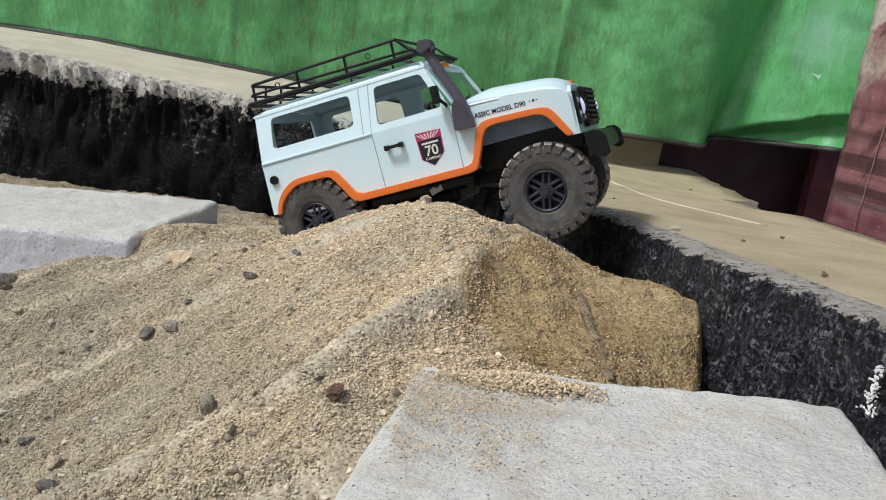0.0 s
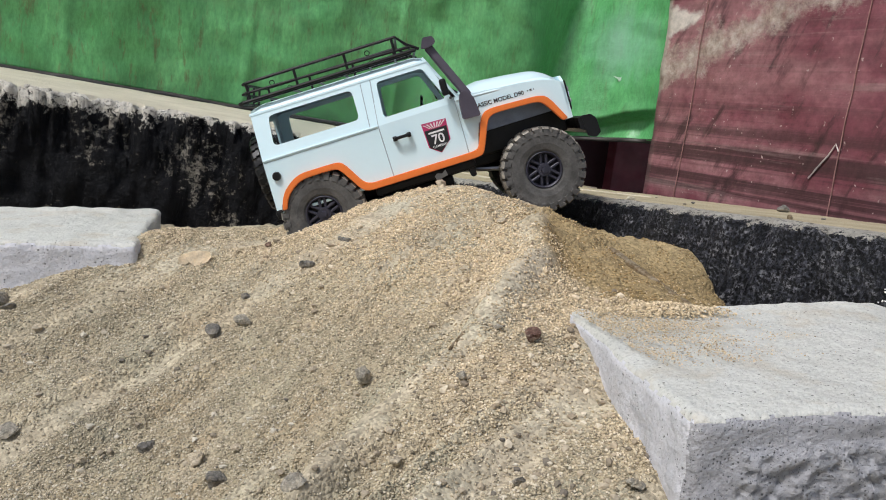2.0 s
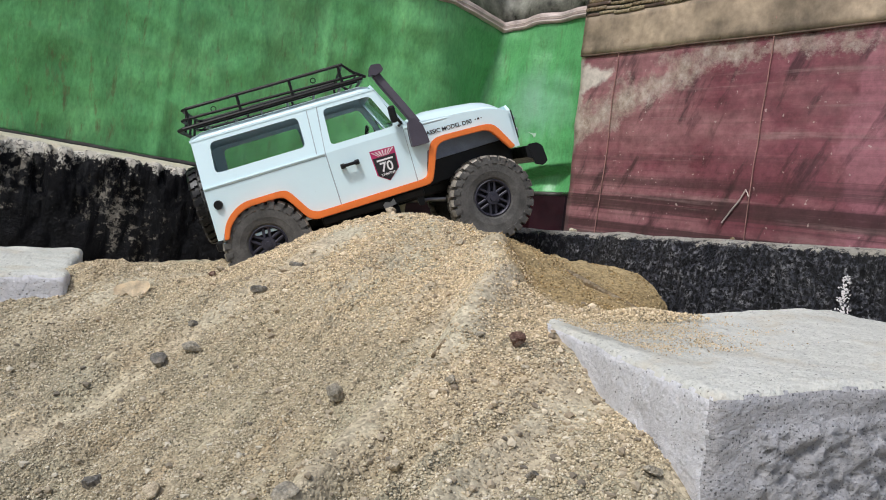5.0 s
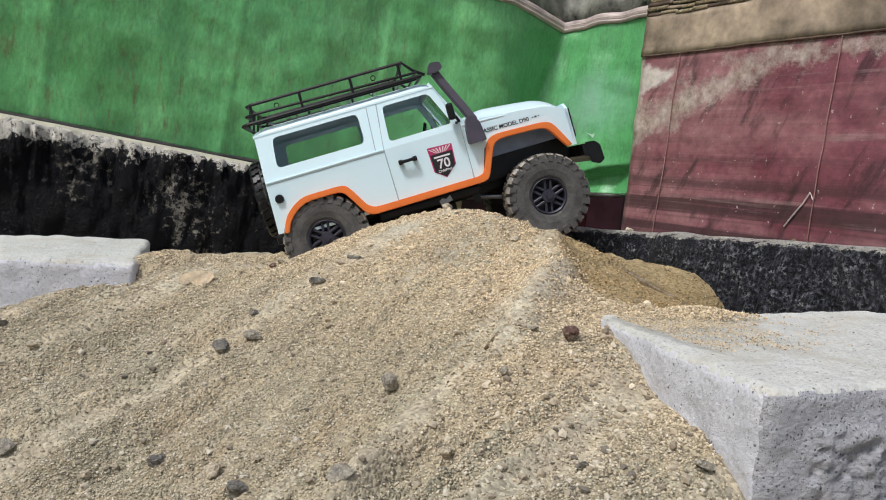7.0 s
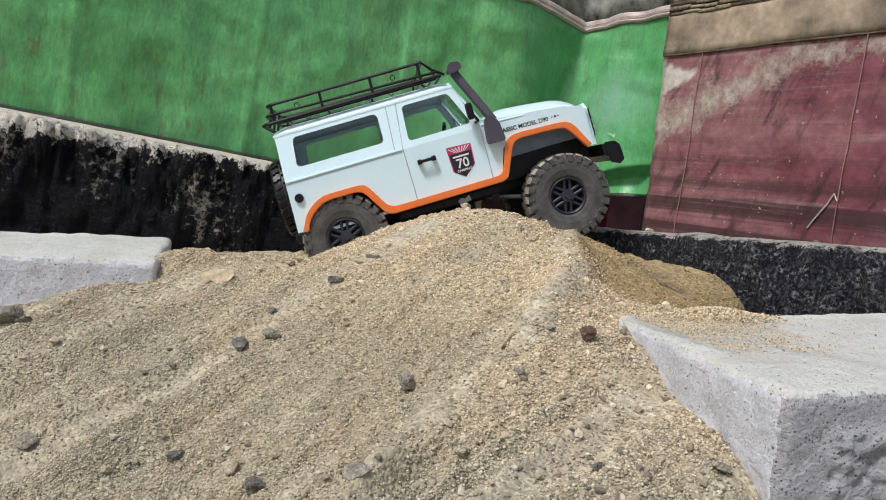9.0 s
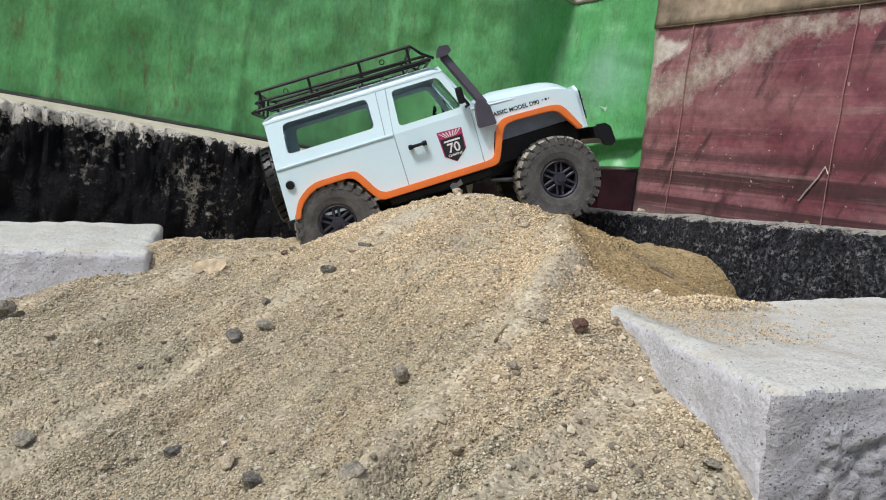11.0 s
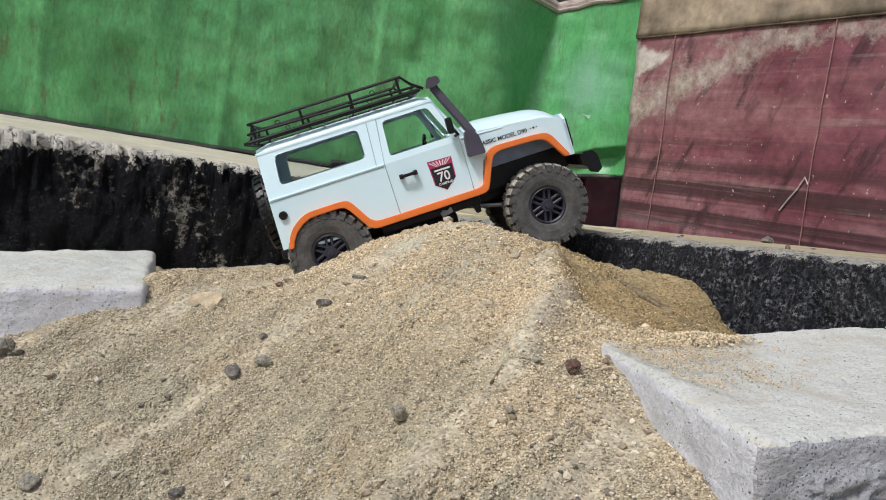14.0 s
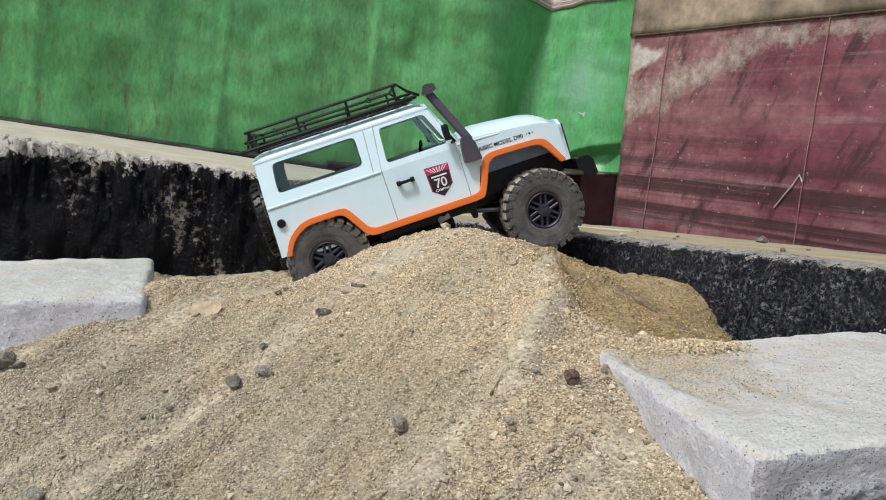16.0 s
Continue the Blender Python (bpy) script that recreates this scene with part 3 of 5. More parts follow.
def relief(x, y):
    """Runnels down the slope and small lumps; and how far fine powder covers the coarse sand."""
    s, c = 0.87 * x + 0.49 * y, -0.49 * x + 0.87 * y
    slope = min(1, max(0.15, (0.62 - y) / 0.12)) * min(1, max(0.2, (-0.02 - x) / 0.08))
    h = slope * (0.009 * noise.noise(Vector((s * 4.5, c * 30, 1.7))) - 0.013 * abs(noise.noise(Vector((s * 6, c * 52, 8.1)))) + 0.002) + 0.0030 * noise.noise(Vector((x * 30, y * 30, 4.2)))
    fine = 0.0030 * noise.noise(Vector((x * 80, y * 80, 0.3))) + 0.0022 * noise.noise(Vector((x * 170, y * 170, 0.9)))
    h += 0.0075 * noise.noise(Vector((x * 48, y * 48, 2.2))) * math.exp(-((x - 0.02) ** 2 + (y - 0.57) ** 2) / 0.005)
    return h, fine, 0.75 + 0.5 * noise.noise(Vector((x * 60, y * 60, 5))), 2.1 * max(0, noise.noise(Vector((s * 4, c * 34, 3.3))) - 0.06) + 1.5 * max(0, noise.noise(Vector((s * 9, c * 90, 6.1))) - 0.22)


SAND_X, SAND_Y = np.linspace(-0.66, 0.30, 449), np.linspace(-0.16, 1.08, 579)
PLAN_X, PLAN_Y = np.meshgrid(SAND_X, SAND_Y)
RELIEF = np.array([relief(x, y) for y in SAND_Y for x in SAND_X]).reshape(len(SAND_Y), len(SAND_X), 4)
# powder lies along the crest and in streaks below it
POWDER = np.max([k * np.exp(-line_distance(line, PLAN_X, PLAN_Y) / w**2) for line, w, k in ((CREST, 0.016, 1.5), (SPUR, 0.011, 0.7), (STREAK, 0.007, 0.4))], axis=0)
POWDER = np.clip(np.maximum(POWDER * RELIEF[:, :, 2], RELIEF[:, :, 3]), 0, 1)
SAND_Z = sand_height(PLAN_X, PLAN_Y) + RELIEF[:, :, 0] + RELIEF[:, :, 1] * (1 - 0.75 * POWDER)


def powdery(x, y):
    return POWDER[int((y - SAND_Y[0]) / (SAND_Y[1] - SAND_Y[0])), int((x - SAND_X[0]) / (SAND_X[1] - SAND_X[0]))]


def sand_surface(x, y):
    return float(sand_level(np.array([x]), np.array([y]))[0])


def sand_level(x, y):
    """The built surface's height at many places at once."""
    u, v = (x - SAND_X[0]) / (SAND_X[1] - SAND_X[0]), (y - SAND_Y[0]) / (SAND_Y[1] - SAND_Y[0])
    i, j = np.clip(u.astype(int), 0, len(SAND_X) - 2), np.clip(v.astype(int), 0, len(SAND_Y) - 2)
    a, b = u - i, v - j
    return (SAND_Z[j, i] * (1 - a) + SAND_Z[j, i + 1] * a) * (1 - b) + (SAND_Z[j + 1, i] * (1 - a) + SAND_Z[j + 1, i + 1] * a) * b


def build_sand():
    nx, ny = len(SAND_X), len(SAND_Y)
    verts = [(x, y, SAND_Z[j, i]) for j, y in enumerate(SAND_Y) for i, x in enumerate(SAND_X)]
    faces = [(j * nx + i, j * nx + i + 1, (j + 1) * nx + i + 1, (j + 1) * nx + i) for j in range(ny - 1) for i in range(nx - 1)]
    me = mesh_of("sand_mound", verts, faces, SAND, True)
    cover = me.attributes.new("powder", "FLOAT", "POINT")
    cover.data.foreach_set("value", POWDER.ravel().astype(np.float32))
    return tagged(new("sand_mound", me), "heap of dry beige sand with a crest and runnels", "sand", kind="structure")


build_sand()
thing("ground", box(-6, 6, -6, 6, -0.35, -0.3), SAND, "bare sandy ground", "ground", kind="structure")


# ---- walls ----
def sweep_wall(name, start, end, depth_at, height_at, foot, material, ledge, label, back_rise, crumble=0.0):
    """A low rough wall along a line: face towards the sand, worn edge, and top."""
    a, b = Vector(start), Vector(end)
    along = (b - a).normalized()
    back = Vector((-along.y, along.x))
    n = int((b - a).length / 0.0036)
    verts, faces = [], []
    for i in range(n + 1):
        p = a + along * ((b - a).length * i / n)
        depth = depth_at(p.x, p.y)
        prof = [(0, k / 26) for k in range(27)] + [(0.004, 1.012), (0.012, 1.02), (0.03, 1.024)] + [(0.03 + 0.05 * k / 6, 1.024) for k in range(1, 7)] + [(0.08 + (depth - 0.08) * k / 8, 1.024) for k in range(1, 9)] + [(depth, 0)]
        np_ = len(prof)
        top = height_at(p.x, p.y)
        for d, k in prof:
            q = p + back * d
            z = foot + (top - foot) * min(k, 1) + max(0, k - 1) * 0.25 + back_rise(p.x, p.y) * d / depth
            w = Vector((q.x * 22, q.y * 22, z * 22))
            jag = 0.009 * noise.fractal(w * 1.6, 0.7, 2.1, 5) if d < 0.02 else 0.0
            q2 = q + back * (jag - (0.006 if d < 0.02 else 0) * noise.noise(w * 0.25))
            if k > 0.8:
                z += 0.003 * noise.noise(Vector((q.x * 25, q.y * 25, 3))) * (1.0 if d < 0.03 else 0.35)
            if crumble and k > 0.82:
                f = max(0, 1 - d / 0.07) * min(1, (k - 0.82) / 0.1)
                c = noise.fractal(Vector((q.x * 52, q.y * 52, z * 52)), 0.6, 2.2, 5)
                z -= f * crumble * max(-0.3, c + 0.05)
                q2 += back * (f * crumble * 0.8 * c)
            verts.append((q2.x, q2.y, z))
    for i in range(n):
        for k in range(np_ - 1):
            faces.append((i * np_ + k, (i + 1) * np_ + k, (i + 1) * np_ + k + 1, i * np_ + k + 1))
    faces += [tuple(range(np_)), tuple(n * np_ + k for k in reversed(range(np_)))]
    me = mesh_of(name, verts, faces, material, True)
    me.materials.append(ledge)
    for k, f in enumerate(me.polygons):
        f.material_index = 1 if k >= n * (np_ - 1) or 29 <= k % (np_ - 1) < np_ - 2 else 0
    return tagged(new(name, me), label, "wall", kind="structure")


def east_edge(x, y):
    """The east wall's front edge sinks towards its far end."""
    return max(0.146, 0.196 - 0.0603 * (y - 0.4))


def east_ledge(x, y):
    """The east wall's top, level across from its front edge."""
    back = 0.970 * (x - 0.053) + 0.2427 * (y - 1.067)
    return east_edge(0, y - 0.2427 * back) + 0.006


def east_depth(x, y):
    """The back edge runs along x = 0.47, broken out at one place."""
    d = (0.472 - x) / 0.970
    at = y + 0.2427 * d
    broken = 0.050 * min(1, max(0, (at - 1.135) / 0.02)) * min(1, max(0, (1.325 - at) / 0.03))
    return d - broken + 0.008 * noise.fractal(Vector((at * 14, 3, 1)), 0.6, 2.1, 4)


sweep_wall("wall_north", (-1.6, 1.067), (0.053, 1.067), lambda x, y: 0.42, lambda x, y: 0.217 - 0.055 * (max(x, -0.7) + 0.6), -0.3, tar_wall_material("tarred_wall", 0.196, 0.6, [(0.35, (0.08, 0.076, 0.068)), (0.65, (0.46, 0.42, 0.35))], 0.14, 0.628, 0.44, 110, 9.0), PALE_LEDGE,
           "low concrete wall coated in flaking black tar", lambda x, y: 0.014, 0.016)
# the blue-grey flecks here paint in the glints of the glossy tar
sweep_wall("wall_east", (-0.0975, 1.668), (0.35, -0.12), east_depth, east_edge, -0.3, tar_wall_material("tarred_wall_low", 0.197, 0.9, [(0.35, (0.03, 0.034, 0.05)), (0.5, (0.12, 0.125, 0.155)), (0.64, (0.50, 0.50, 0.52))], 0.5, 0.585, 0.10, 330, 30.0, 0.03, 0.0603), LEDGE,
           "low concrete ledge wall coated in black tar", lambda x, y: 0.0)
thing("wall_back", box(-2.5, 1.6, 1.78, 1.9, -0.3, 1.8), SHADED_MAROON, "maroon wall behind the tarpaulin, coloured dark for the shade", "wall", kind="structure")


def build_tarp():
    path = [(-1.9, 1.28), (-1.2, 1.40), (-0.575, 1.46), (0.136, 1.600), (0.32, 1.610), (0.43, 1.635), (0.50, 1.668), (0.538, 1.688), (0.566, 1.668), (0.600, 1.600), (0.635, 1.510), (0.650, 1.442)]
    lens = [0]
    for p, q in zip(path, path[1:]):
        lens.append(lens[-1] + math.dist(p, q))

    def at(s):
        for i in range(len(path) - 1):
            if s <= lens[i + 1] or i == len(path) - 2:
                t = (s - lens[i]) / (lens[i + 1] - lens[i])
                p0, p1, p2, p3 = path[max(i - 1, 0)], path[i], path[i + 1], path[min(i + 2, len(path) - 1)]
                return [0.5 * (2 * p1[k] + (p2[k] - p0[k]) * t + (2 * p0[k] - 5 * p1[k] + 4 * p2[k] - p3[k]) * t * t + (3 * p1[k] - p0[k] - 3 * p2[k] + p3[k]) * t**3) for k in (0, 1)]

    nx, nz = 420, 90
    verts, faces = [], []
    line = [at(lens[-1] * i / nx) for i in range(nx + 1)]
    across = [(Vector(line[min(i + 4, nx)]) - Vector(line[max(i - 4, 0)])).normalized() for i in range(nx + 1)]
    for j in range(nz + 1):
        for i in range(nx + 1):
            x, y = line[i]
            low = 0.225 - 0.055 * (max(x, -0.7) + 0.6) + 0.014 * (y - 1.067) / 0.42 if x < 0.05 else 0.215 + 0.05 * max(0, (x - 0.45) / 0.25)
            top = float(np.interp(x, (-1.9, -0.1, 0.22, 0.40, 0.54, 0.60, 0.65), (1.06, 0.625, 0.618, 0.632, 0.610, 0.621, 0.630)))
            z = low + (top - low) * j / nz
            fold = 0.018 * noise.noise(Vector((x * 3.5, z * 2.0, 0))) + 0.008 * noise.noise(Vector((x * 11, z * 5, 3)))
            fold += 0.010 * abs(noise.noise(Vector((x * 2.2 - z * 1.4, z * 1.5 + x, 11)))) * -1
            fold += 0.004 * noise.noise(Vector((x * 24 + z * 9, z * 24, 7)))
            # creases that fan out from the corner, and the tuck along the foot of the side panel
            near = math.exp(-(((x - 0.46) / 0.17) ** 2))
            fold += near * 0.013 * math.sin(34 * (x - 0.46) + 9 * (z - 0.4)) * (0.6 + 0.8 * noise.noise(Vector((x * 5, z * 4, 13))))
            tuck = max(0, min(1, (x - 0.52) / 0.05)) * max(0, min(1, (0.656 - x) / 0.02))
            under = max(0, 0.014 + 0.50 * max(0, x - 0.545) - (z - low))
            fold += tuck * (2.4 * min(under, 0.016) - 0.25 * max(0, under - 0.016))
            for cx in (-0.470, -0.168, 0.133):
                fold -= 0.0030 * math.exp(-(((x - cx - 0.03 * (z - 0.4)) / 0.006) ** 2))
            side = max(0, min(1, (x - 0.56) / 0.03)) * max(0, min(1, (0.648 - x) / 0.02))
            fold += side * (0.005 * math.sin(60 * (y - 1.44) + 8 * (z - 0.4)) + 0.009 * noise.noise(Vector((y * 14, z * 4, 21))) + 0.003 * noise.noise(Vector((y * 40, z * 22, 5))))
            tx, ty = across[i]
            verts.append((x - fold * ty + 0.20 * (z - 0.50) * math.exp(-(((x - 0.54) / 0.07) ** 2)), y + fold * tx, z))
    for j in range(nz):
        for i in range(nx):
            k = j * (nx + 1) + i
            faces.append((k, k + 1, k + nx + 2, k + nx + 1))
    me = mesh_of("green_tarpaulin", verts, faces, TARP, True)
    ob = tagged(new("green_tarpaulin", me), "green printed tarpaulin sheet hanging in shallow folds", "tarpaulin")
    md = ob.modifiers.new("thickness", "SOLIDIFY")
    md.thickness = 0.002
    # dark strip on the ledge, drawn for the shadow gap under the sheet
    low_v, low_f = [], []
    for i in range(nx + 1):
        v = Vector(verts[i])
        drop = 0.0025 * noise.noise(Vector((v.x * 12, 3, 0)))
        low_v += [(v.x, v.y - 0.012, v.z - 0.006 + drop), (v.x, v.y - 0.012, v.z + 0.001 + drop), (v.x, v.y - 0.002, v.z + 0.003 + drop)]
    for i in range(nx):
        for k in range(2):
            low_f.append((i * 3 + k, i * 3 + 3 + k, i * 3 + 4 + k, i * 3 + 1 + k))
    gap_strip = new("gap_shadow", mesh_of("gap_shadow", low_v, low_f, SLATE, True))
    gap_strip.parent = ob
    gap_strip.modifiers.new("thickness", "SOLIDIFY").thickness = 0.0015
    tagged(gap_strip, "dark strip for the shadow gap under the tarpaulin")
    # a scuff, with the glint on it painted pale
    near = min(verts, key=lambda v: (v[0] - 0.612) ** 2 + (v[2] - 0.378) ** 2)
    scb = plate(rounded([(-0.012, 0.005), (0.003, 0.0025), (0.010, 0.005), (0.009, -0.003), (0.004, -0.007), (0.002, -0.001)], 0.002), [], lambda u, v, d: (near[0] + 0.75 * u - 0.004, near[1] - 0.62 * u - 0.004 + d, near[2] + v), 0.001)
    sc = thing("scuff", scb, SCUFF_GLINT)
    sc.parent = ob
    tagged(sc, "whitish scuff with a painted glint on the tarpaulin")
    # pale hem along the top
    hem, hf = [], []
    for i in range(nx + 1):
        v = Vector(verts[nz * (nx + 1) + i])
        for dz in (-0.002, 0.006, 0.014, 0.022):
            out = 0.003 + 0.002 * noise.noise(Vector((v.x * 20, dz * 90, 1)))
            hem.append((v.x + out * across[i][1], v.y - out * across[i][0], v.z + dz))
    for i in range(nx):
        for k in range(3):
            hf.append((i * 4 + k, i * 4 + 4 + k, i * 4 + 5 + k, i * 4 + 1 + k))
    h = new("hem", mesh_of("hem", hem, hf, HEM, True))
    h.parent = ob
    md = h.modifiers.new("thickness", "SOLIDIFY")
    md.thickness = 0.002
    tagged(h, "brownish pink hem of the tarpaulin")
    for dz, w in ((0.0015, 0.0035), (0.011, 0.002)):
        lv, lf = [], []
        for i in range(nx + 1):
            v = Vector(verts[nz * (nx + 1) + i])
            ox, oy = v.x + 0.0075 * across[i][1], v.y - 0.0075 * across[i][0]
            lv += [(ox, oy, v.z + dz), (ox, oy, v.z + dz + w)]
        for i in range(nx):
            lf.append((i * 2, i * 2 + 2, i * 2 + 3, i * 2 + 1))
        ln = new("hem_line", mesh_of("hem_line", lv, lf, PALE_BAND, True))
        ln.parent = ob
        ln.modifiers.new("thickness", "SOLIDIFY").thickness = 0.0008
    over, of = [], []
    for i in range(nx + 1):
        v = Vector(verts[nz * (nx + 1) + i])
        for k in range(7):
            over.append((v.x + 0.001 * k, v.y + 0.01 * noise.noise(Vector((v.x * 9, k * 0.5, 2))) + 0.004 * k, v.z + 0.012 + 0.05 * k))
    for i in range(nx):
        for k in range(6):
            of.append((i * 7 + k, i * 7 + 7 + k, i * 7 + 8 + k, i * 7 + 1 + k))
    o = new("upper_sheet", mesh_of("upper_sheet", over, of, OLIVE, True))
    o.parent = ob
    o.modifiers.new("thickness", "SOLIDIFY").thickness = 0.002
    tagged(o, "grey-olive upper part of the tarpaulin")


build_tarp()
thing("maroon_post", box(0.705, 0.80, 1.70, 1.74, -0.3, 0.30, 0.003), MAROON, "maroon post in the gap beside the banner", "post", kind="structure")
thing("concrete_pier", box(0.20, 0.395, 1.735, 1.80, -0.3, 0.262, 0.006), LEDGE, "dusty concrete pier against the maroon wall", "pier", kind="structure")


def build_banner():
    """The maroon sheet hangs in a plane x + 0.2 y = 0.893."""
    def at(y, z, off=0.0):
        w = 0.006 * noise.noise(Vector((y * 6, z * 5, 2))) + 0.002 * noise.noise(Vector((y * 25, z * 20, 5)))
        edge = 0.0
        return (0.893 - 0.2 * y + w - off, y + edge, z)

    ny, nz = 120, 60
    verts, faces = [], []
    for j in range(nz + 1):
        for i in range(ny + 1):
            z = -0.1 + (0.80) * j / nz
            y = 1.398 + 0.012 * (z - 0.2) + 0.004 * noise.noise(Vector((z * 14, 0, 1))) * (1 - i / ny) - 1.7 * i / ny
            verts.append(at(y, z))
    for j in range(nz):
        for i in range(ny):
            k = j * (ny + 1) + i
            faces.append((k, k + 1, k + ny + 2, k + ny + 1))
    ob = tagged(new("maroon_banner", mesh_of("maroon_banner", verts, faces, BANNER, True)), "faded maroon printed banner sheet with bleached patches", "banner")
    ob.modifiers.new("thickness", "SOLIDIFY").thickness = 0.002

    def strip(name, y0, y1, z0, z1, off, material, label="", wave=0.0):
        """A flat band on the sheet, following its folds."""
        v, f, cols = [], [], max(4, int(abs(y1 - y0) / 0.012) + max(2, int((z1 - z0) / 0.03)))
        rows_ = max(2, int((z1 - z0) / 0.012))
        for i in range(cols + 1):
            for k in range(rows_ + 1):
                y = y0 + (y1 - y0) * i / cols
                z = z0 + (z1 - z0) * k / rows_ + wave * noise.noise(Vector((y * 30, k, 3)))
                v.append(at(y, z, off))
        for i in range(cols):
            for k in range(rows_):
                q = i * (rows_ + 1) + k
                f.append((q, q + 1, q + rows_ + 2, q + rows_ + 1))
        o = new(name, mesh_of(name, v, f, material, True))
        o.parent = ob
        o.modifiers.new("thickness", "SOLIDIFY").thickness = 0.0012
        return tagged(o, label)

    strip("brown_band", 1.403, -0.2, 0.531, 0.61, 0.003, BROWN, "stained brown band along the banner's top", 0.001)
    strip("dark_line", 1.402, -0.2, 0.5285, 0.5315, 0.0032, DIVIDE, "dark dividing line", 0.0015)
    rng = random.Random(4)
    for k in range(9):
        y = 1.405 - 0.02 * rng.random()
        while y > 0.80:
            w = 0.030 + 0.035 * rng.random()
            z = 0.607 + 0.0088 * k + 0.0025 * rng.random()
            strip("thatch", y, y - w, z, z + 0.0055 + 0.0025 * rng.random(), 0.0036 + 0.0006 * k + 0.0016 * rng.random(), rng.choice((WOOD, BROWN, PALE_WOOD, DIVIDE)), "", 0.002)
            y -= w * (0.9 + 0.16 * rng.random())
    strip("thatch_backing", 1.404, 0.78, 0.606, 0.700, 0.0028, SLATE, "dark ground behind the printed thatch")
    for y, w in ((1.306, 0.0014), (0.982, 0.0014)):
        strip("seam", y, y - w, 0.0, 0.60, 0.0030, PALE_SEAM, "pale upright seam of the banner")
    mark = tube([at(1.028, 0.2235, 0.003), at(1.013, 0.245, 0.003), at(1.000, 0.262, 0.003), at(0.990, 0.281, 0.003), at(0.983, 0.270, 0.003)], 0.0013, 5)
    part("peeling_strip", mark, PALE_BAND, ob, "pale peeling strip on the banner")
    return ob


build_banner()


# ---- concrete blocks ----
def build_block(name, m, length, depth, height, label, split_face):
    """A cast concrete kerb block: worn rounded edges; split_face adds a margin round a broken stone face."""
    b = bmesh.new()
    nu, nv, nw = int(length / 0.0026), int(depth / 0.0026), int(height / 0.0026)
    r = 0.0062
    core = Vector((length / 2 - r, depth / 2 - r, height / 2 - r))
    index = {}

    def vert(i, j, k):
        if (i, j, k) not in index:
            p = Vector((length * (i / nu - 0.5), depth * (j / nv - 0.5), height * (k / nw - 0.5)))
            c = Vector([max(-e, min(e, q)) for q, e in zip(p, core)])
            d = p - c
            if d.length > r:
                p = c + d.normalized() * r
            w = p * 26 + Vector((7, 3, 1))
            p = p + 0.0022 * noise.noise_vector(p * 14) + 0.0011 * noise.noise_vector(w * 3) + 0.0005 * noise.noise_vector(w * 11)
            if split_face and j == 0:
                u, v = i / nu, k / nw
                inside = min(1, max(0, (min(u - 0.10, 0.96 - u, 0.87 - v, v + 0.1)) / 0.018))
                p.y += inside * (-0.0042 + 0.0062 * abs(noise.fractal(p * 110, 0.6, 2.1, 4)) + 0.0022 * noise.noise(p * 260))
            index[(i, j, k)] = b.verts.new(p)
        return index[(i, j, k)]

    for i in range(nu):
        for j in range(nv):
            for k, flip in ((0, 1), (nw, 0)):
                q = [vert(i, j, k), vert(i + 1, j, k), vert(i + 1, j + 1, k), vert(i, j + 1, k)]
                b.faces.new(q[::-1] if flip else q)
    for i in range(nu):
        for k in range(nw):
            for j, flip in ((0, 0), (nv, 1)):
                q = [vert(i, j, k), vert(i + 1, j, k), vert(i + 1, j, k + 1), vert(i, j, k + 1)]
                b.faces.new(q[::-1] if flip else q)
    for j in range(nv):
        for k in range(nw):
            for i, flip in ((0, 1), (nu, 0)):
                q = [vert(i, j, k), vert(i, j + 1, k), vert(i, j + 1, k + 1), vert(i, j, k + 1)]
                b.faces.new(q[::-1] if flip else q)
    ob = thing(name, b, CONCRETE, label, "concrete block", group="loose concrete blocks", smooth=True)
    ob.data.materials.append(SHADED_ROUGH)
    ob.data.materials.append(LIT_CAST)
    # face tones carry light from above and left, besides the finish
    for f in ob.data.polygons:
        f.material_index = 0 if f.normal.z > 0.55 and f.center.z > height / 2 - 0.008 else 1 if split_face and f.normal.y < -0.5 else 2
    # the pose names the upper edge nearest the camera, at the block's own left end
    ob.matrix_world = m @ Matrix.Translation((length / 2, depth / 2, -height / 2))
    return ob


build_block("concrete_block", pose(-0.0375, 0.239, 0.1325, 0, -6.2, -8.5), 0.222, 0.190, 0.125, "pale grey cast concrete block with split-face side, tilted on the sand", True)
build_block("concrete_block", pose(-0.2845, 0.668, 0.1070, 0, -4.6, -2.5) @ pose(-0.26, 0, 0), 0.26, 0.214, 0.125, "pale grey concrete block half buried in sand beside the tarred wall", False)


# ---- model car ----
def mm(*v):
    return tuple(k / 1000 for k in v)


def lean(z):
    """How far the body side stands from the middle, at a height (mm)."""
    return 72 - 8.5 * max(0, z - 46) / 50


def side_place(sign, proud=0.0):
    return lambda u, v, d: (u / 1000, sign * (lean(v) + proud - d) / 1000, v / 1000)


REAR_WINDOW = rounded([(17, 56.5), (98, 56.5), (98.5, 83.7), (20, 83.7)], 5)
DOOR_WINDOW = rounded([(119.5, 51.5), (178.5, 52), (165, 83.7), (122, 83.7)], 4)
QUARTER_LOW = [(1, 0), (9, 0), (13, 13), (31, 22.5), (65, 22.5), (76, 13), (85, -4), (112, -4), (112, 46), (3, 46)]
QUARTER_HIGH = [(3, 46), (112, 46), (117, 88), (5, 90)]
DOOR_LOW = [(112.6, -4), (183.6, -4), (184.4, 40), (184.4, 46), (112.6, 46)]
DOOR_HIGH = [(112.6, 46), (184.4, 46), (184.4, 50), (170, 88), (117.6, 88)]
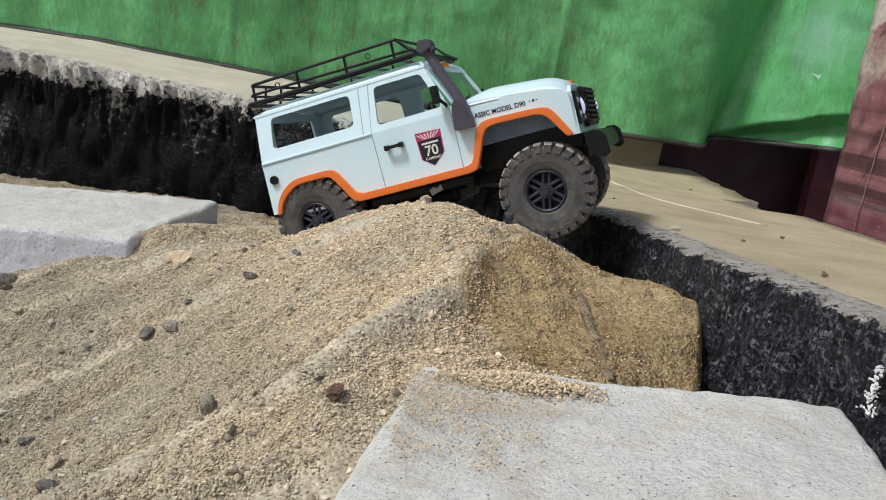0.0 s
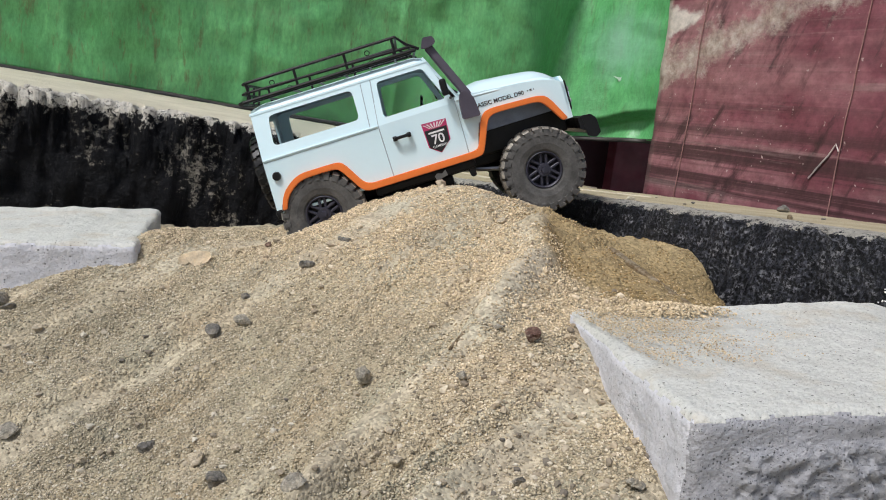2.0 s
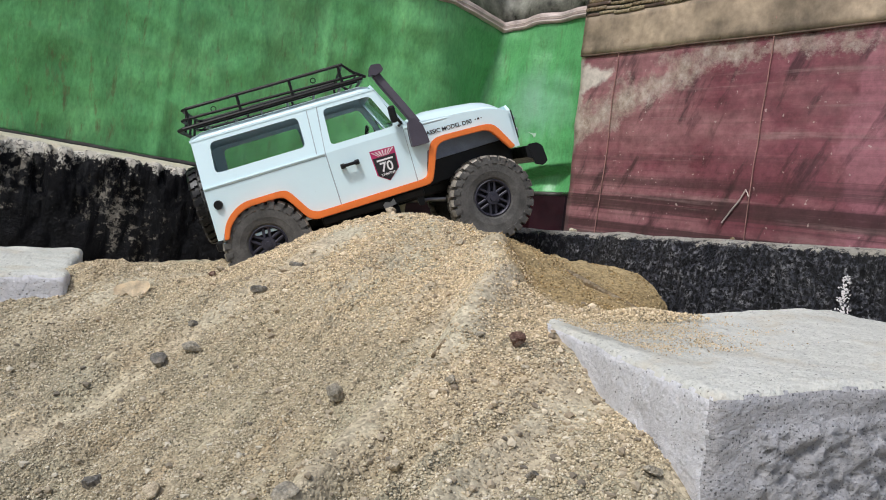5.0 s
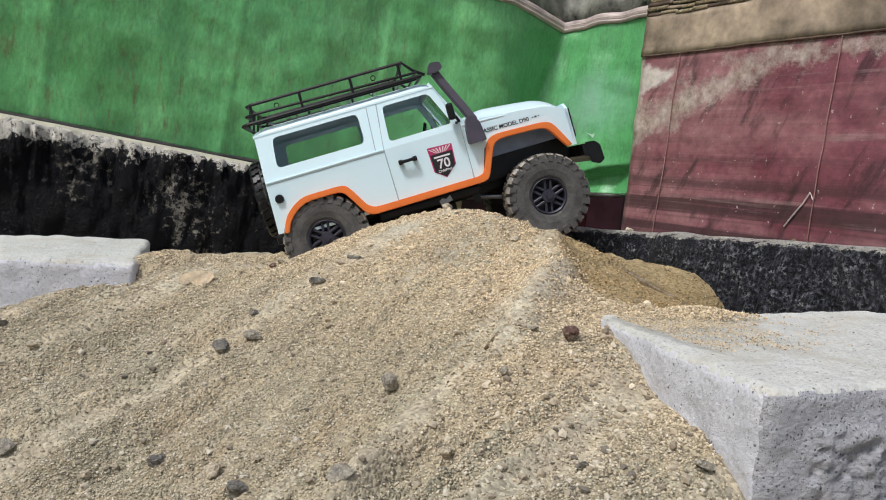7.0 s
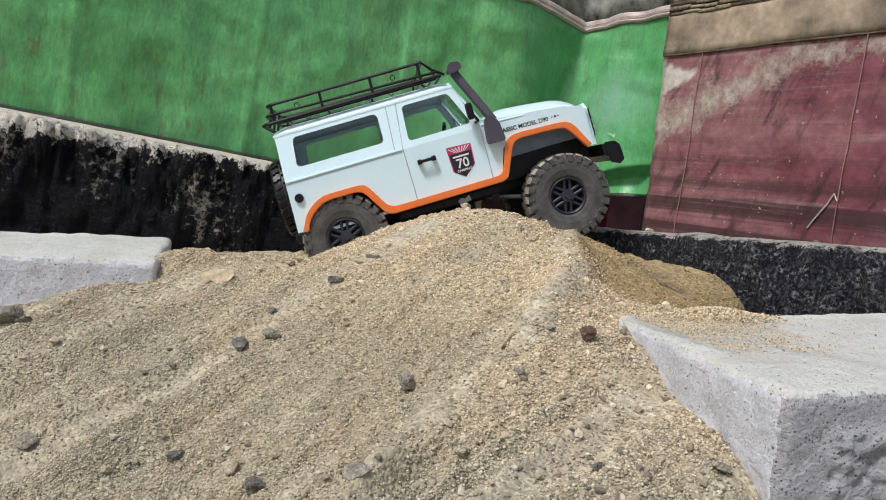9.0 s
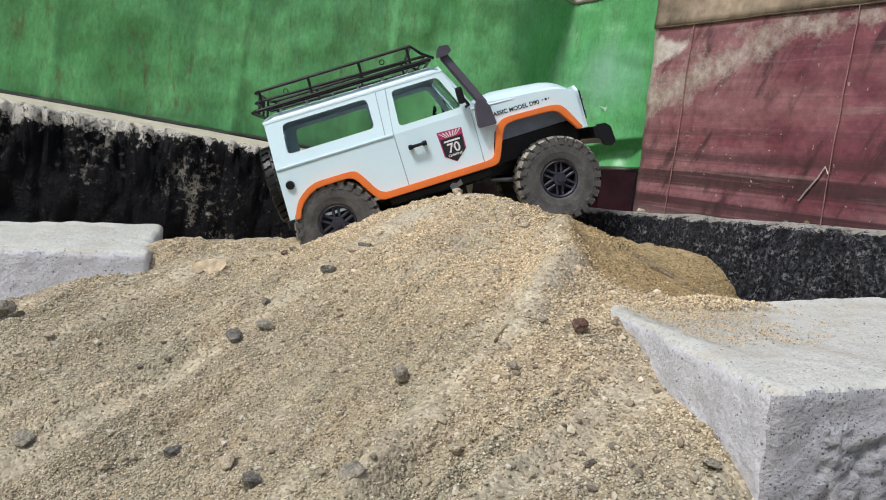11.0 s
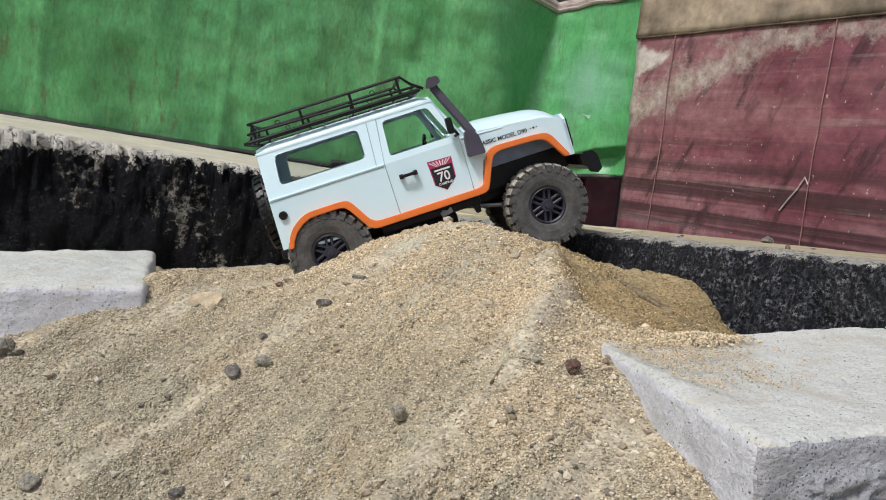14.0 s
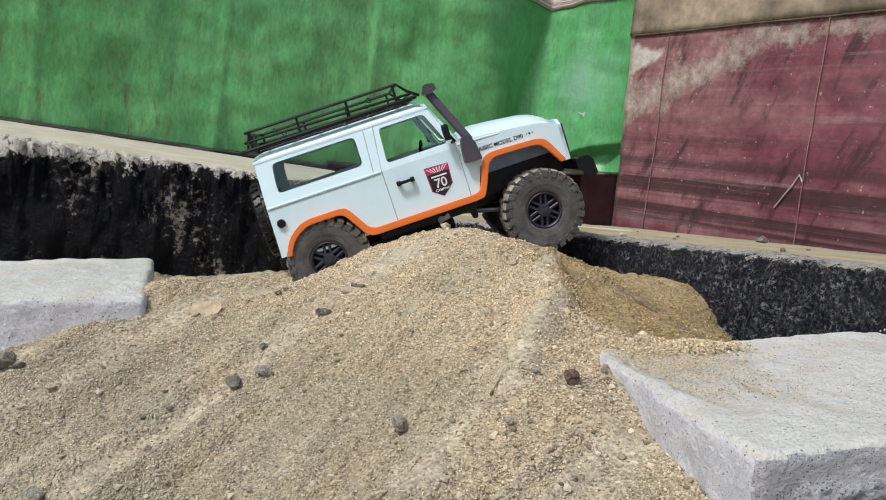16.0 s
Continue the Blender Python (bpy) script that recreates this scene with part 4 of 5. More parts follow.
WING = [(184.2, -4), (192, -4), (200, 22), (216, 27), (262, 25.5), (276, 2), (283, 2), (284, 30), (281.5, 36), (276, 39.5), (262, 43), (245, 45.5), (204, 49), (185, 50.5)]


def build_wheel(tread_material):
    """A wheel round the y axis, its outer side towards -y."""
    hub = bmesh.new()
    bmesh.ops.create_cone(hub, cap_ends=True, segments=6, radius1=0.0035, radius2=0.003, depth=0.006, matrix=pose(0, -0.0125, 0, 90, 0, 0))
    wheel = thing("wheel", hub, RIM)
    prof = [(15.6, -11.5), (19, -14.2), (24.5, -15.6), (31, -15.8), (34.5, -15.4), (36.2, -12.5), (36.4, -7), (36.5, -1.2), (36.5, 1.2), (36.4, 7), (36.2, 12.5), (34.5, 15.4), (31, 15.8), (24.5, 15.6), (19, 14.2), (15.6, 11.5)]
    seg = 156
    t = bmesh.new()
    rings = []
    for k in range(seg):
        a = 2 * math.pi * k / seg
        rings.append([t.verts.new(mm(r * math.cos(a), y, r * math.sin(a))) for r, y in prof])
    tread = []
    for k in range(seg):
        for i in range(len(prof) - 1):
            f = t.faces.new((rings[k][i], rings[k][i + 1], rings[(k + 1) % seg][i + 1], rings[(k + 1) % seg][i]))
            left, right = k % 6, (k + 3) % 6
            if (i == 3 and left < 3) or (i in (4, 5) and left < 4) or (i == 6 and 1 <= left < 5) or (i == 8 and 1 <= right < 5) or (i in (9, 10) and right < 4) or (i == 11 and right < 3):
                tread.append(f)
    grown = bmesh.ops.extrude_face_region(t, geom=tread)["geom"]
    for v in grown:
        if isinstance(v, bmesh.types.BMVert):
            r = math.hypot(v.co.x, v.co.z)
            k = (r + 0.0030) / r if r > 0.034 else (r + 0.0006) / r
            v.co = Vector((v.co.x * k, v.co.y * (1.04 if abs(v.co.y) > 0.014 else 1), v.co.z * k))
    t.faces.ensure_lookup_table()
    bmesh.ops.delete(t, geom=[f for f in tread if f.is_valid], context="FACES")
    bmesh.ops.recalc_face_normals(t, faces=t.faces[:])
    for f in t.faces:
        c = f.calc_center_median()
        f.material_index = 1 if math.hypot(c.x, c.z) > 0.0372 else 0
    part("tyre", t, RUBBER, wheel, "dusty black knobbly tyre").data.materials.append(tread_material)
    r = bmesh.new()
    outline = [(17.2, -12.8), (16.2, -13.8), (15.0, -12.6), (14.4, -6), (14.2, 10), (16.6, 12.5)]
    rr = []
    for k in range(40):
        a = 2 * math.pi * k / 40
        rr.append([r.verts.new(mm(q * math.cos(a), y, q * math.sin(a))) for q, y in outline])
    for k in range(40):
        for i in range(len(outline) - 1):
            r.faces.new((rr[k][i], rr[k][i + 1], rr[(k + 1) % 40][i + 1], rr[(k + 1) % 40][i]))
    for k in range(6):
        for off in (-2.5, 2.5):
            s = box(0.0028, 0.0156, -0.0118, -0.0085, (off - 1.25) / 1000, (off + 1.25) / 1000, 0.0006, segs=1)
            bmesh.ops.rotate(s, verts=s.verts[:], matrix=Matrix.Rotation(radians(60 * k), 3, "Y"))
            joined(r, s)
    ring = bmesh.new()
    bmesh.ops.create_cone(ring, cap_ends=True, segments=24, radius1=0.0066, radius2=0.0058, depth=0.006, matrix=pose(0, -0.0105, 0, 90, 0, 0))
    joined(r, ring)
    back = bmesh.new()
    bmesh.ops.create_cone(back, cap_ends=True, segments=32, radius1=0.0146, radius2=0.0146, depth=0.003, matrix=pose(0, 0.004, 0, 90, 0, 0))
    joined(r, back)
    bmesh.ops.recalc_face_normals(r, faces=r.faces[:])
    part("rim", r, RIM, wheel, "black six-spoke rim")
    return wheel


def ribbon(points, inner, sign, y0, y1, bm=None):
    """A moulding between an outer and an inner line along the body side."""
    b = bmesh.new()
    rows = []
    for (ox, oz), (ix, iz) in zip(points, inner):
        rows.append([b.verts.new(mm(ix, sign * y0, iz)), b.verts.new(mm(ix, sign * y1, iz)), b.verts.new(mm(ox, sign * y1, oz)), b.verts.new(mm(ox, sign * y0, oz))])
    for a, c in zip(rows, rows[1:]):
        for k in range(4):
            b.faces.new((a[k], a[(k + 1) % 4], c[(k + 1) % 4], c[k]))
    b.faces.new(rows[0])
    b.faces.new(rows[-1][::-1])
    bmesh.ops.recalc_face_normals(b, faces=b.faces[:])
    sharp = [e for e in b.edges if len(e.link_faces) == 2 and e.calc_face_angle() > 1.0]
    bmesh.ops.bevel(b, geom=sharp, offset=0.0007, segments=2, affect="EDGES")
    return joined(bm, b)


def soft_line(pts, cut=8, steps=5):
    """The same line with its bends rounded."""
    out = [pts[0]]
    for p, q, r in zip(pts, pts[1:], pts[2:]):
        a, c = min(cut / math.dist(p, q), 0.48), min(cut / math.dist(q, r), 0.48)
        m, n = [q[k] + (p[k] - q[k]) * a for k in (0, 1)], [q[k] + (r[k] - q[k]) * c for k in (0, 1)]
        for i in range(steps + 1):
            t = i / steps
            out.append(tuple((1 - t) ** 2 * m[k] + 2 * t * (1 - t) * q[k] + t * t * n[k] for k in (0, 1)))
    return out + [pts[-1]]


def letters(text, size, material, parent, m, name="lettering"):
    cu = bpy.data.curves.new("text", "FONT")
    cu.body, cu.size, cu.extrude, cu.align_x, cu.align_y, cu.offset = text, size, 0.0001, "CENTER", "CENTER", size * 0.018
    tmp = bpy.data.objects.new("text", cu)
    me = bpy.data.meshes.new_from_object(tmp)
    bpy.data.objects.remove(tmp)
    me.materials.append(material)
    ob = new(name, me)
    ob.parent, ob.matrix_local = parent, m
    return ob


def build_car(place):
    car = new("model_car")
    tagged(car, "pale blue off-road model car with orange trim and muddy tyres", "toy car")

    # shell
    for s in (-1, 1):
        part("side_panel", plate(QUARTER_HIGH, [REAR_WINDOW], side_place(s), 2.2, plate(QUARTER_LOW, [], side_place(s), 2.2)), PAINT, car)
        door = part("door", plate(DOOR_HIGH, [DOOR_WINDOW], side_place(s), 2.2, plate(DOOR_LOW, [], side_place(s), 2.2)), PAINT, car)
        part("front_wing", plate(WING, [], side_place(s), 2.2), PAINT, car)
        part("window_pane", plate([(u * 1.0, v) for u, v in REAR_WINDOW], [], side_place(s, -0.9), 0.5), GLASS, car).visible_shadow = False
        part("door_window", plate(DOOR_WINDOW, [], side_place(s, -0.9), 0.5), GLASS, door).visible_shadow = False
        # raised strips and seams of the side
        part("waist_moulding", box(0.003, 0.1115, min(s * 0.0715, s * 0.0731), max(s * 0.0715, s * 0.0731), 0.0452, 0.0468, 0.0005), PAINT, car)
        part("panel_line", plate([(3.5, 43.8), (111.5, 43.8), (111.5, 44.3), (3.5, 44.3)], [], side_place(s, 0.08), 0.5), SEAM, car)
        part("panel_line", plate([(104.5, 47.5), (105.3, 47.5), (108.3, 86.5), (107.5, 86.5)], [], side_place(s, 0.08), 0.5), SEAM, car)
        gut = bmesh.new()
        for u0, u1 in ((4, 171),):
            plate([(u0, 87.6), (u1, 87.6), (u1, 89.6), (u0, 89.6)], [], side_place(s, 0.5), 2, gut)
        part("rain_gutter", gut, PAINT, car)
        gap = bmesh.new()
        plate([(111.8, -3), (112.8, -3), (112.8, 45), (117.8, 87), (116.8, 87), (111.8, 45)], [], side_place(s, 0.08), 0.5, gap)
        part("panel_gap", gap, SEAM, car)
        part("panel_gap", plate([(183.4, -3), (184.5, -3), (184.9, 49), (183.9, 49)], [], side_place(s, 0.08), 0.5), SEAM, car)
        handle = box(0.1225, 0.1375, min(s * 0.0755, s * 0.0785), max(s * 0.0755, s * 0.0785), 0.0293, 0.0322, 0.001)
        for hx in (0.1215, 0.1345):
            box(hx, hx + 0.004, min(s * 0.0718, s * 0.0775), max(s * 0.0718, s * 0.0775), 0.0285, 0.033, 0.001, handle)
        part("door_handle", handle, BLACK, door, "black plastic door handle")
        riv = bmesh.new()
        spots = [(94, 2 + 7 * k) for k in range(6)] + [(108, 2 + 7 * k) for k in range(6)] + [(36 + 6.5 * k, 33.5 + 0.1 * k) for k in range(9)] + [(20 + 5 * k, 40) for k in range(14)] + [(187.5, 6), (187.5, 10), (190.5, 6), (190.5, 10)]
        for u, v in spots:
            bmesh.ops.create_icosphere(riv, subdivisions=1, radius=0.0004, matrix=Matrix.Translation(mm(u, s * lean(v), v)))
        tagged(part("rivets", riv, PAINT, car), kind="stuff")
        # orange arch and sill moulding
        outer = [(7, -1), (9.5, 8), (16, 17.5), (30, 26.2), (66, 26.2), (72, 24), (86.5, -1), (191.5, -1), (195, 4), (202.5, 25), (207, 30), (214, 31.8), (258, 30), (266, 27), (279, 3)]
        inner = [(11.5, -1), (14, 6), (20, 13.5), (32, 20.8), (63, 20.8), (68, 18), (83, -7.2), (195, -7.2), (199, -1), (207.5, 20), (211, 24.6), (217, 26.4), (255, 25), (261, 22), (274, 2)]
        outer, inner = soft_line(outer), soft_line(inner)
        part("arch_trim", ribbon(outer, inner, s, 70.5, 76.5), ORANGE, car, "bright orange wheel-arch and sill trim")
        # fuel flap, lamps
        cap = bmesh.new()
        bmesh.ops.create_cone(cap, cap_ends=True, segments=24, radius1=0.0042, radius2=0.0036, depth=0.003, matrix=Matrix.Translation(mm(11, s * 73, 30)) @ pose(0, 0, 0, 90 * s * -1, 0, 0))
        part("fuel_cap", cap, BLACK, car, "round black fuel cap")
        # inner arches
        part("inner_wing", box(0.196, 0.276, min(s * 0.046, s * 0.050), max(s * 0.046, s * 0.050), 0.012, 0.041, 0.001), INNER, car, "blue-grey inner wheel arch")
        liner = box(0.200, 0.276, min(s * 0.048, s * 0.0695), max(s * 0.048, s * 0.0695), 0.033, 0.036, 0.0006)
        part("arch_liner", liner, BLACK, car)
        part("arch_liner", box(0.010, 0.086, min(s * 0.044, s * 0.0695), max(s * 0.044, s * 0.0695), 0.028, 0.031, 0.0006), BLACK, car)
        part("inner_wing", box(0.006, 0.088, min(s * 0.042, s * 0.0445), max(s * 0.042, s * 0.0445), -0.01, 0.030, 0.0006), BLACK, car)
        # mirror
        mirror = box(0.1755, 0.1815, min(s * 0.077, s * 0.086), max(s * 0.077, s * 0.086), 0.054, 0.069, 0.002)
        tube([mm(182, s * 70, 51), mm(184, s * 77, 52), mm(181, s * 82, 57)], 0.0014, bm=mirror)
        part("wing_mirror", mirror, BLACK, car, "black wing mirror on a stalk")

    roof = bmesh.new()
    nx, ny = 16, 14
    grid = [[roof.verts.new(mm(4.5 + 166 * i / nx, (2 * j / ny - 1) * 64.5, 96 - 6.2 * abs(2 * j / ny - 1) ** 7 - (2.5 if i == 0 else 0) - (3.0 if i == nx else 0) + 1.2 * (1 - (2 * j / ny - 1) ** 2))) for j in range(ny + 1)] for i in range(nx + 1)]
    for i in range(nx):
        for j in range(ny):
            roof.faces.new((grid[i][j], grid[i + 1][j], grid[i + 1][j + 1], grid[i][j + 1]))
    geom = bmesh.ops.extrude_face_region(roof, geom=roof.faces[:])
    bmesh.ops.translate(roof, verts=[v for v in geom["geom"] if isinstance(v, bmesh.types.BMVert)], vec=mm(0, 0, -3))
    bmesh.ops.recalc_face_normals(roof, faces=roof.faces[:])
    part("roof", roof, PAINT, car, smooth=True)
    back = plate([(-70, 0), (70, 0), (71, 46), (64.5, 90), (-64.5, 90), (-71, 46)], [rounded([(-44, 56), (44, 56), (42, 82), (-42, 82)], 4)], lambda u, v, d: mm(2.5 + 0.045 * v + d, u, v), 2.2)
    part("rear_panel", back, PAINT, car)
    screen_at = lambda u, v, d: mm(190.5 - 20.5 * v / 42 - d * 0.9, u, 49 + v - d * 0.4)
    frame_ = plate([(-68.5, 0), (68.5, 0), (63.5, 44), (-63.5, 44)], [rounded([(-60, 5), (60, 5), (56, 38), (-56, 38)], 4)], screen_at, 2.4)
    wind = part("windscreen_frame", frame_, PAINT, car)
    part("windscreen", plate(rounded([(-60, 5), (60, 5), (56, 38), (-56, 38)], 4), [], lambda u, v, d: screen_at(u, v, d + 1.0), 0.5), GLASS, wind).visible_shadow = False
    for wy in (-38, 8):
        w = tube([mm(191.5, wy, 54), mm(190.2, wy + 12, 56), mm(188.6, wy + 30, 58.5)], 0.0011)
        tube([mm(191, wy + 6, 55.6), mm(187.8, wy + 34, 60.5)], 0.0008, 6, bm=w)
        part("wiper", w, BLACK, wind, "black wiper arm")
    bon = bmesh.new()
    nx, ny = 14, 16
    rows = []
    for i in range(nx + 1):
        t = i / nx
        x = 186 + 95 * t
        base = 50 - 3.5 * t - 2.0 * t * t - 8.0 * (max(0, t - 0.78) / 0.22) ** 2
        row = []
        for j in range(ny + 1):
            q = 2 * j / ny - 1
            bulge = 8.5 * max(0, 1 - (q / 0.86) ** 4) * min(1, t / 0.28) ** 0.7 * (1 - 0.45 * t * t)
            row.append(bon.verts.new(mm(x, q * 71.8, base + bulge + 2.2 * (1 - q * q) - 1.8 * abs(q) ** 12)))
        rows.append(row)
    for i in range(nx):
        for j in range(ny):
            bon.faces.new((rows[i][j], rows[i + 1][j], rows[i + 1][j + 1], rows[i][j + 1]))
    geom = bmesh.ops.extrude_face_region(bon, geom=bon.faces[:])
    bmesh.ops.translate(bon, verts=[v for v in geom["geom"] if isinstance(v, bmesh.types.BMVert)], vec=mm(0, 0, -2))
    bmesh.ops.recalc_face_normals(bon, faces=bon.faces[:])
    bonnet = part("bonnet", bon, PAINT, car, smooth=True)
    part("marker", box(0.262, 0.279, -0.009, 0.009, 0.0445, 0.0478, 0.001), ORANGE, bonnet, "small orange-red marker on the bonnet")
    part("marker", box(0.1655, 0.1712, -0.012, 0.012, 0.0905, 0.0945, 0.001), ORANGE, car, "small orange-red marker over the windscreen")
    front = plate([(-72, 2), (72, 2), (72, 36), (64, 41), (-64, 41), (-72, 36)], [], lambda u, v, d: mm(284 - d, u, v), 2.5)
    face = part("front_panel", front, PAINT, car)
    for s in (-1, 1):
        panel = part("lamp_panel", box(0.2835, 0.2865, min(s * 0.040, s * 0.069), max(s * 0.040, s * 0.069), 0.009, 0.036, 0.0012), BLACK, face, "black headlamp panel")
        ringb = bmesh.new()
        bmesh.ops.create_cone(ringb, cap_ends=True, segments=28, radius1=0.0090, radius2=0.0082, depth=0.004, matrix=Matrix.Translation(mm(285.9, s * 52, 23)) @ pose(0, 0, 0, 0, 90, 0))
        part("lamp_ring", ringb, BLACK, face)
        lens = bmesh.new()
        bmesh.ops.create_uvsphere(lens, u_segments=20, v_segments=10, radius=0.0074, matrix=Matrix.Translation(mm(286.6, s * 52, 23)) @ Matrix.Diagonal((0.45, 1, 1, 1)))
        part("headlamp", lens, LAMP, face, "lit round bluish-white headlamp", True)
        for dy, dz in ((12.5, 5), (12.5, -6), (-9, -9)):
            small = bmesh.new()
            bmesh.ops.create_uvsphere(small, u_segments=12, v_segments=8, radius=0.0028, matrix=Matrix.Translation(mm(286.6, s * (52 + dy), 23 + dz)) @ Matrix.Diagonal((0.6, 1, 1, 1)))
            part("side_lamp", small, LENS, face, "small clear side lamp", True)
    grille = box(0.2845, 0.2893, -0.0385, 0.0385, 0.0055, 0.0395, 0.0025)
    g = part("grille", grille, BLACK, face, "black slatted radiator grille")
    for k in range(7):
        part("slat", box(0.2887, 0.2912, -0.034, 0.034, 0.0085 + 0.0042 * k, 0.0104 + 0.0042 * k, 0.0004, segs=1), BLACK, g)
    for k in range(-2, 3):
        part("slat", box(0.2888, 0.2910, k * 0.0115 - 0.0006, k * 0.0115 + 0.0006, 0.0085, 0.0376, 0.0003, segs=1), BLACK, g)
    bump = bmesh.new()
    plate([(287, 0.5), (297, -1), (300, -6), (300.5, -15), (296, -17), (292, -13), (287, -10)], [], lambda u, v, d: mm(u, -77 + d, v), 154, bump)
    b2 = part("front_bumper", bump, BLACK, car, "scuffed black front bumper")
    for s in (-1, 1):
        part("bumper_end", plate(rounded([(290, 1.5), (299, 0.5), (303, -4), (304, -18), (299, -21), (292, -18)], 1.5), [], lambda u, v, d, s=s: mm(u, s * (77.6 - d), v), 3), BLACK, b2)

    # snorkel on the right side
    sn = bmesh.new()
    plate(rounded([(187, 29), (203.5, 28.5), (201.5, 46), (195.5, 54), (190, 52), (188, 44)], 2.5), [], lambda u, v, d: mm(u, -81 + d, v), 9.5, sn)
    path = [(198, 47), (193.5, 58), (187.5, 72), (181, 87), (176.5, 98), (175.5, 101)]
    b = bmesh.new()
    rings = []
    for x, z in path:
        y = lean(z) + 3.5
        rings.append([b.verts.new(mm(x + dx * 0.9, -y + dy, z + dx * 0.4)) for dx, dy in ((-3.9, -3.2), (3.9, -3.2), (3.9, 3.6), (-3.9, 3.6))])
    for p, q in zip(rings, rings[1:]):
        for k in range(4):
            b.faces.new((p[k], p[(k + 1) % 4], q[(k + 1) % 4], q[k]))
    b.faces.new(rings[0][::-1])
    b.faces.new(rings[-1])
    bmesh.ops.recalc_face_normals(b, faces=b.faces[:])
    bmesh.ops.bevel(b, geom=[e for e in b.edges if e.calc_face_angle(0) > 1], offset=0.0013, segments=2, affect="EDGES")
    joined(sn, b)
    snork = part("snorkel", sn, SNORKEL, car, "dark violet-grey snorkel along the windscreen pillar")
    part("snorkel_head", plate(rounded([(169.5, 100), (176, 98.5), (183.5, 101.5), (182, 107.5), (173, 108.5)], 2), [], lambda u, v, d: mm(u, -74 + d, v), 13), SNORKEL, snork)

    # badge and lettering on both doors
    for s, turn in ((-1, 0), (1, 180)):
        shield = [(149.5, 36), (172.5, 35), (171.5, 16), (160.5, 6.5), (150.5, 13.5)]
        mid = sum(p[0] for p in shield) / 5
        sh = shield if s < 0 else [(2 * mid - u, v) for u, v in shield]
        badge = part("badge", plate(sh, [], side_place(s, 0.25), 0.6), BADGE_PINK, car, "shield sticker in magenta, black and white")
        inner = [(160.8 + (u - 160.8) * 0.90, 20 + (v - 20) * 0.88 - 1.0) for u, v in sh]
        inner = [(u, min(v, 29.0)) for u, v in inner]
        part("sticker", plate(inner, [], side_place(s, 0.42), 0.4), BADGE_BLACK, badge)
        for k in range(-3, 4):
            rays = bmesh.new()
            u0, u1 = 161 + k * 1.4, 161 + k * 3.3
            plate([(u0 - 0.3, 29.6), (u0 + 0.3, 29.6), (u1 + 0.75, 34.4), (u1 - 0.75, 34.4)], [], side_place(s, 0.5), 0.3, rays)
            part("ray", rays, BADGE_WHITE, badge)
        flip = pose(0, 0, 0, 90, 0, turn)
        letters("70", 0.0118, BADGE_WHITE, badge, Matrix.Translation(mm(161, s * 72.55, 19.2)) @ flip)
        letters("CAMPING", 0.0031, BADGE_WHITE, badge, Matrix.Translation(mm(161, s * 72.55, 13)) @ flip)
        bars = bmesh.new()
        box(0.1535, 0.1685, min(s * 0.0724, s * 0.0726), max(s * 0.0724, s * 0.0726), 0.0252, 0.0268, bm=bars)
        part("sticker", bars, BADGE_WHITE, badge)
        tip = pose(0, 0, 0, 0, -1.3 * s, 0)
        letters("CLASSIC MODEL D90", 0.0053, BADGE_BLACK, car, Matrix.Translation(mm(222, s * 72.15, 36.6)) @ tip @ flip)
        dots = bmesh.new()
        for u, r_ in ((250.5, 0.5), (253.4, 0.9), (256.3, 0.5)):
            box((u - r_) / 1000, (u + r_) / 1000, min(s * 0.072, s * 0.0722), max(s * 0.072, s * 0.0722), (36.6 - r_) / 1000, (36.6 + r_) / 1000, bm=dots)
        part("emblem", dots, BADGE_BLACK, car)

    # roof rack
    rack = part("roof_rack", box(0.010, 0.160, -0.058, -0.055, 0.0985, 0.1005, 0.0005), BLACK, car, "black tubular roof rack")
    lo, md_, hi = 101, 108.5, 117
    loop = lambda x0, x1, y, z, zf: [mm(x0 + 4, -y, z), mm(x1, -y, zf), mm(x1, y, zf), mm(x0 + 4, y, z), mm(x0, y - 6, z), mm(x0, -y + 6, z)]
    part("rail", tube(loop(-2, 164, 62, lo, lo), 0.0017, closed=True), BLACK, rack)
    part("rail", tube(loop(3, 160, 61.5, md_, 105), 0.0012, closed=True), BLACK, rack)
    part("rail", tube([mm(168, -60, 101), mm(158, -60, 108), mm(150, -61, hi), mm(10, -61, hi), mm(6, -56, hi), mm(6, 56, hi), mm(10, 61, hi), mm(150, 61, hi), mm(158, 60, 108), mm(168, 60, 101)], 0.0014), BLACK, rack)
    part("rail", tube([mm(150, -61, hi), mm(150, 61, hi)], 0.0014), BLACK, rack)
    for x in (9, 54, 101, 146):
        for s in (-1, 1):
            part("post", tube([mm(x, s * 62, lo), mm(x + 0.5, s * 61, hi)], 0.0013), BLACK, rack)
    for y in (-30, 0, 30):
        part("post", tube([mm(0, y, lo), mm(6, y, hi)], 0.0012), BLACK, rack)
    for x in (20, 45, 70, 95, 120, 145):
        part("crossbar", tube([mm(x, -62, lo), mm(x, 62, lo)], 0.0012), BLACK, rack)
    part("crossbar", box(0.010, 0.160, 0.055, 0.058, 0.0985, 0.1005, 0.0005), BLACK, rack)
    for x in (32, 122):
        for s in (-1, 1):
            part("eyelet", tube([mm(x + 2.2 * math.cos(a), s * 58, 111 + 2.2 * math.sin(a)) for a in [k * math.pi / 5 for k in range(10)]], 0.0005, 6, True), BLACK, rack)

    # underside
    part("chassis", box(0.012, 0.282, -0.030, 0.030, -0.020, -0.004, 0.003), BLACK, car)
    part("cabin_floor", box(0.004, 0.192, -0.069, 0.069, -0.006, -0.003, 0.0008), PAINT, car)
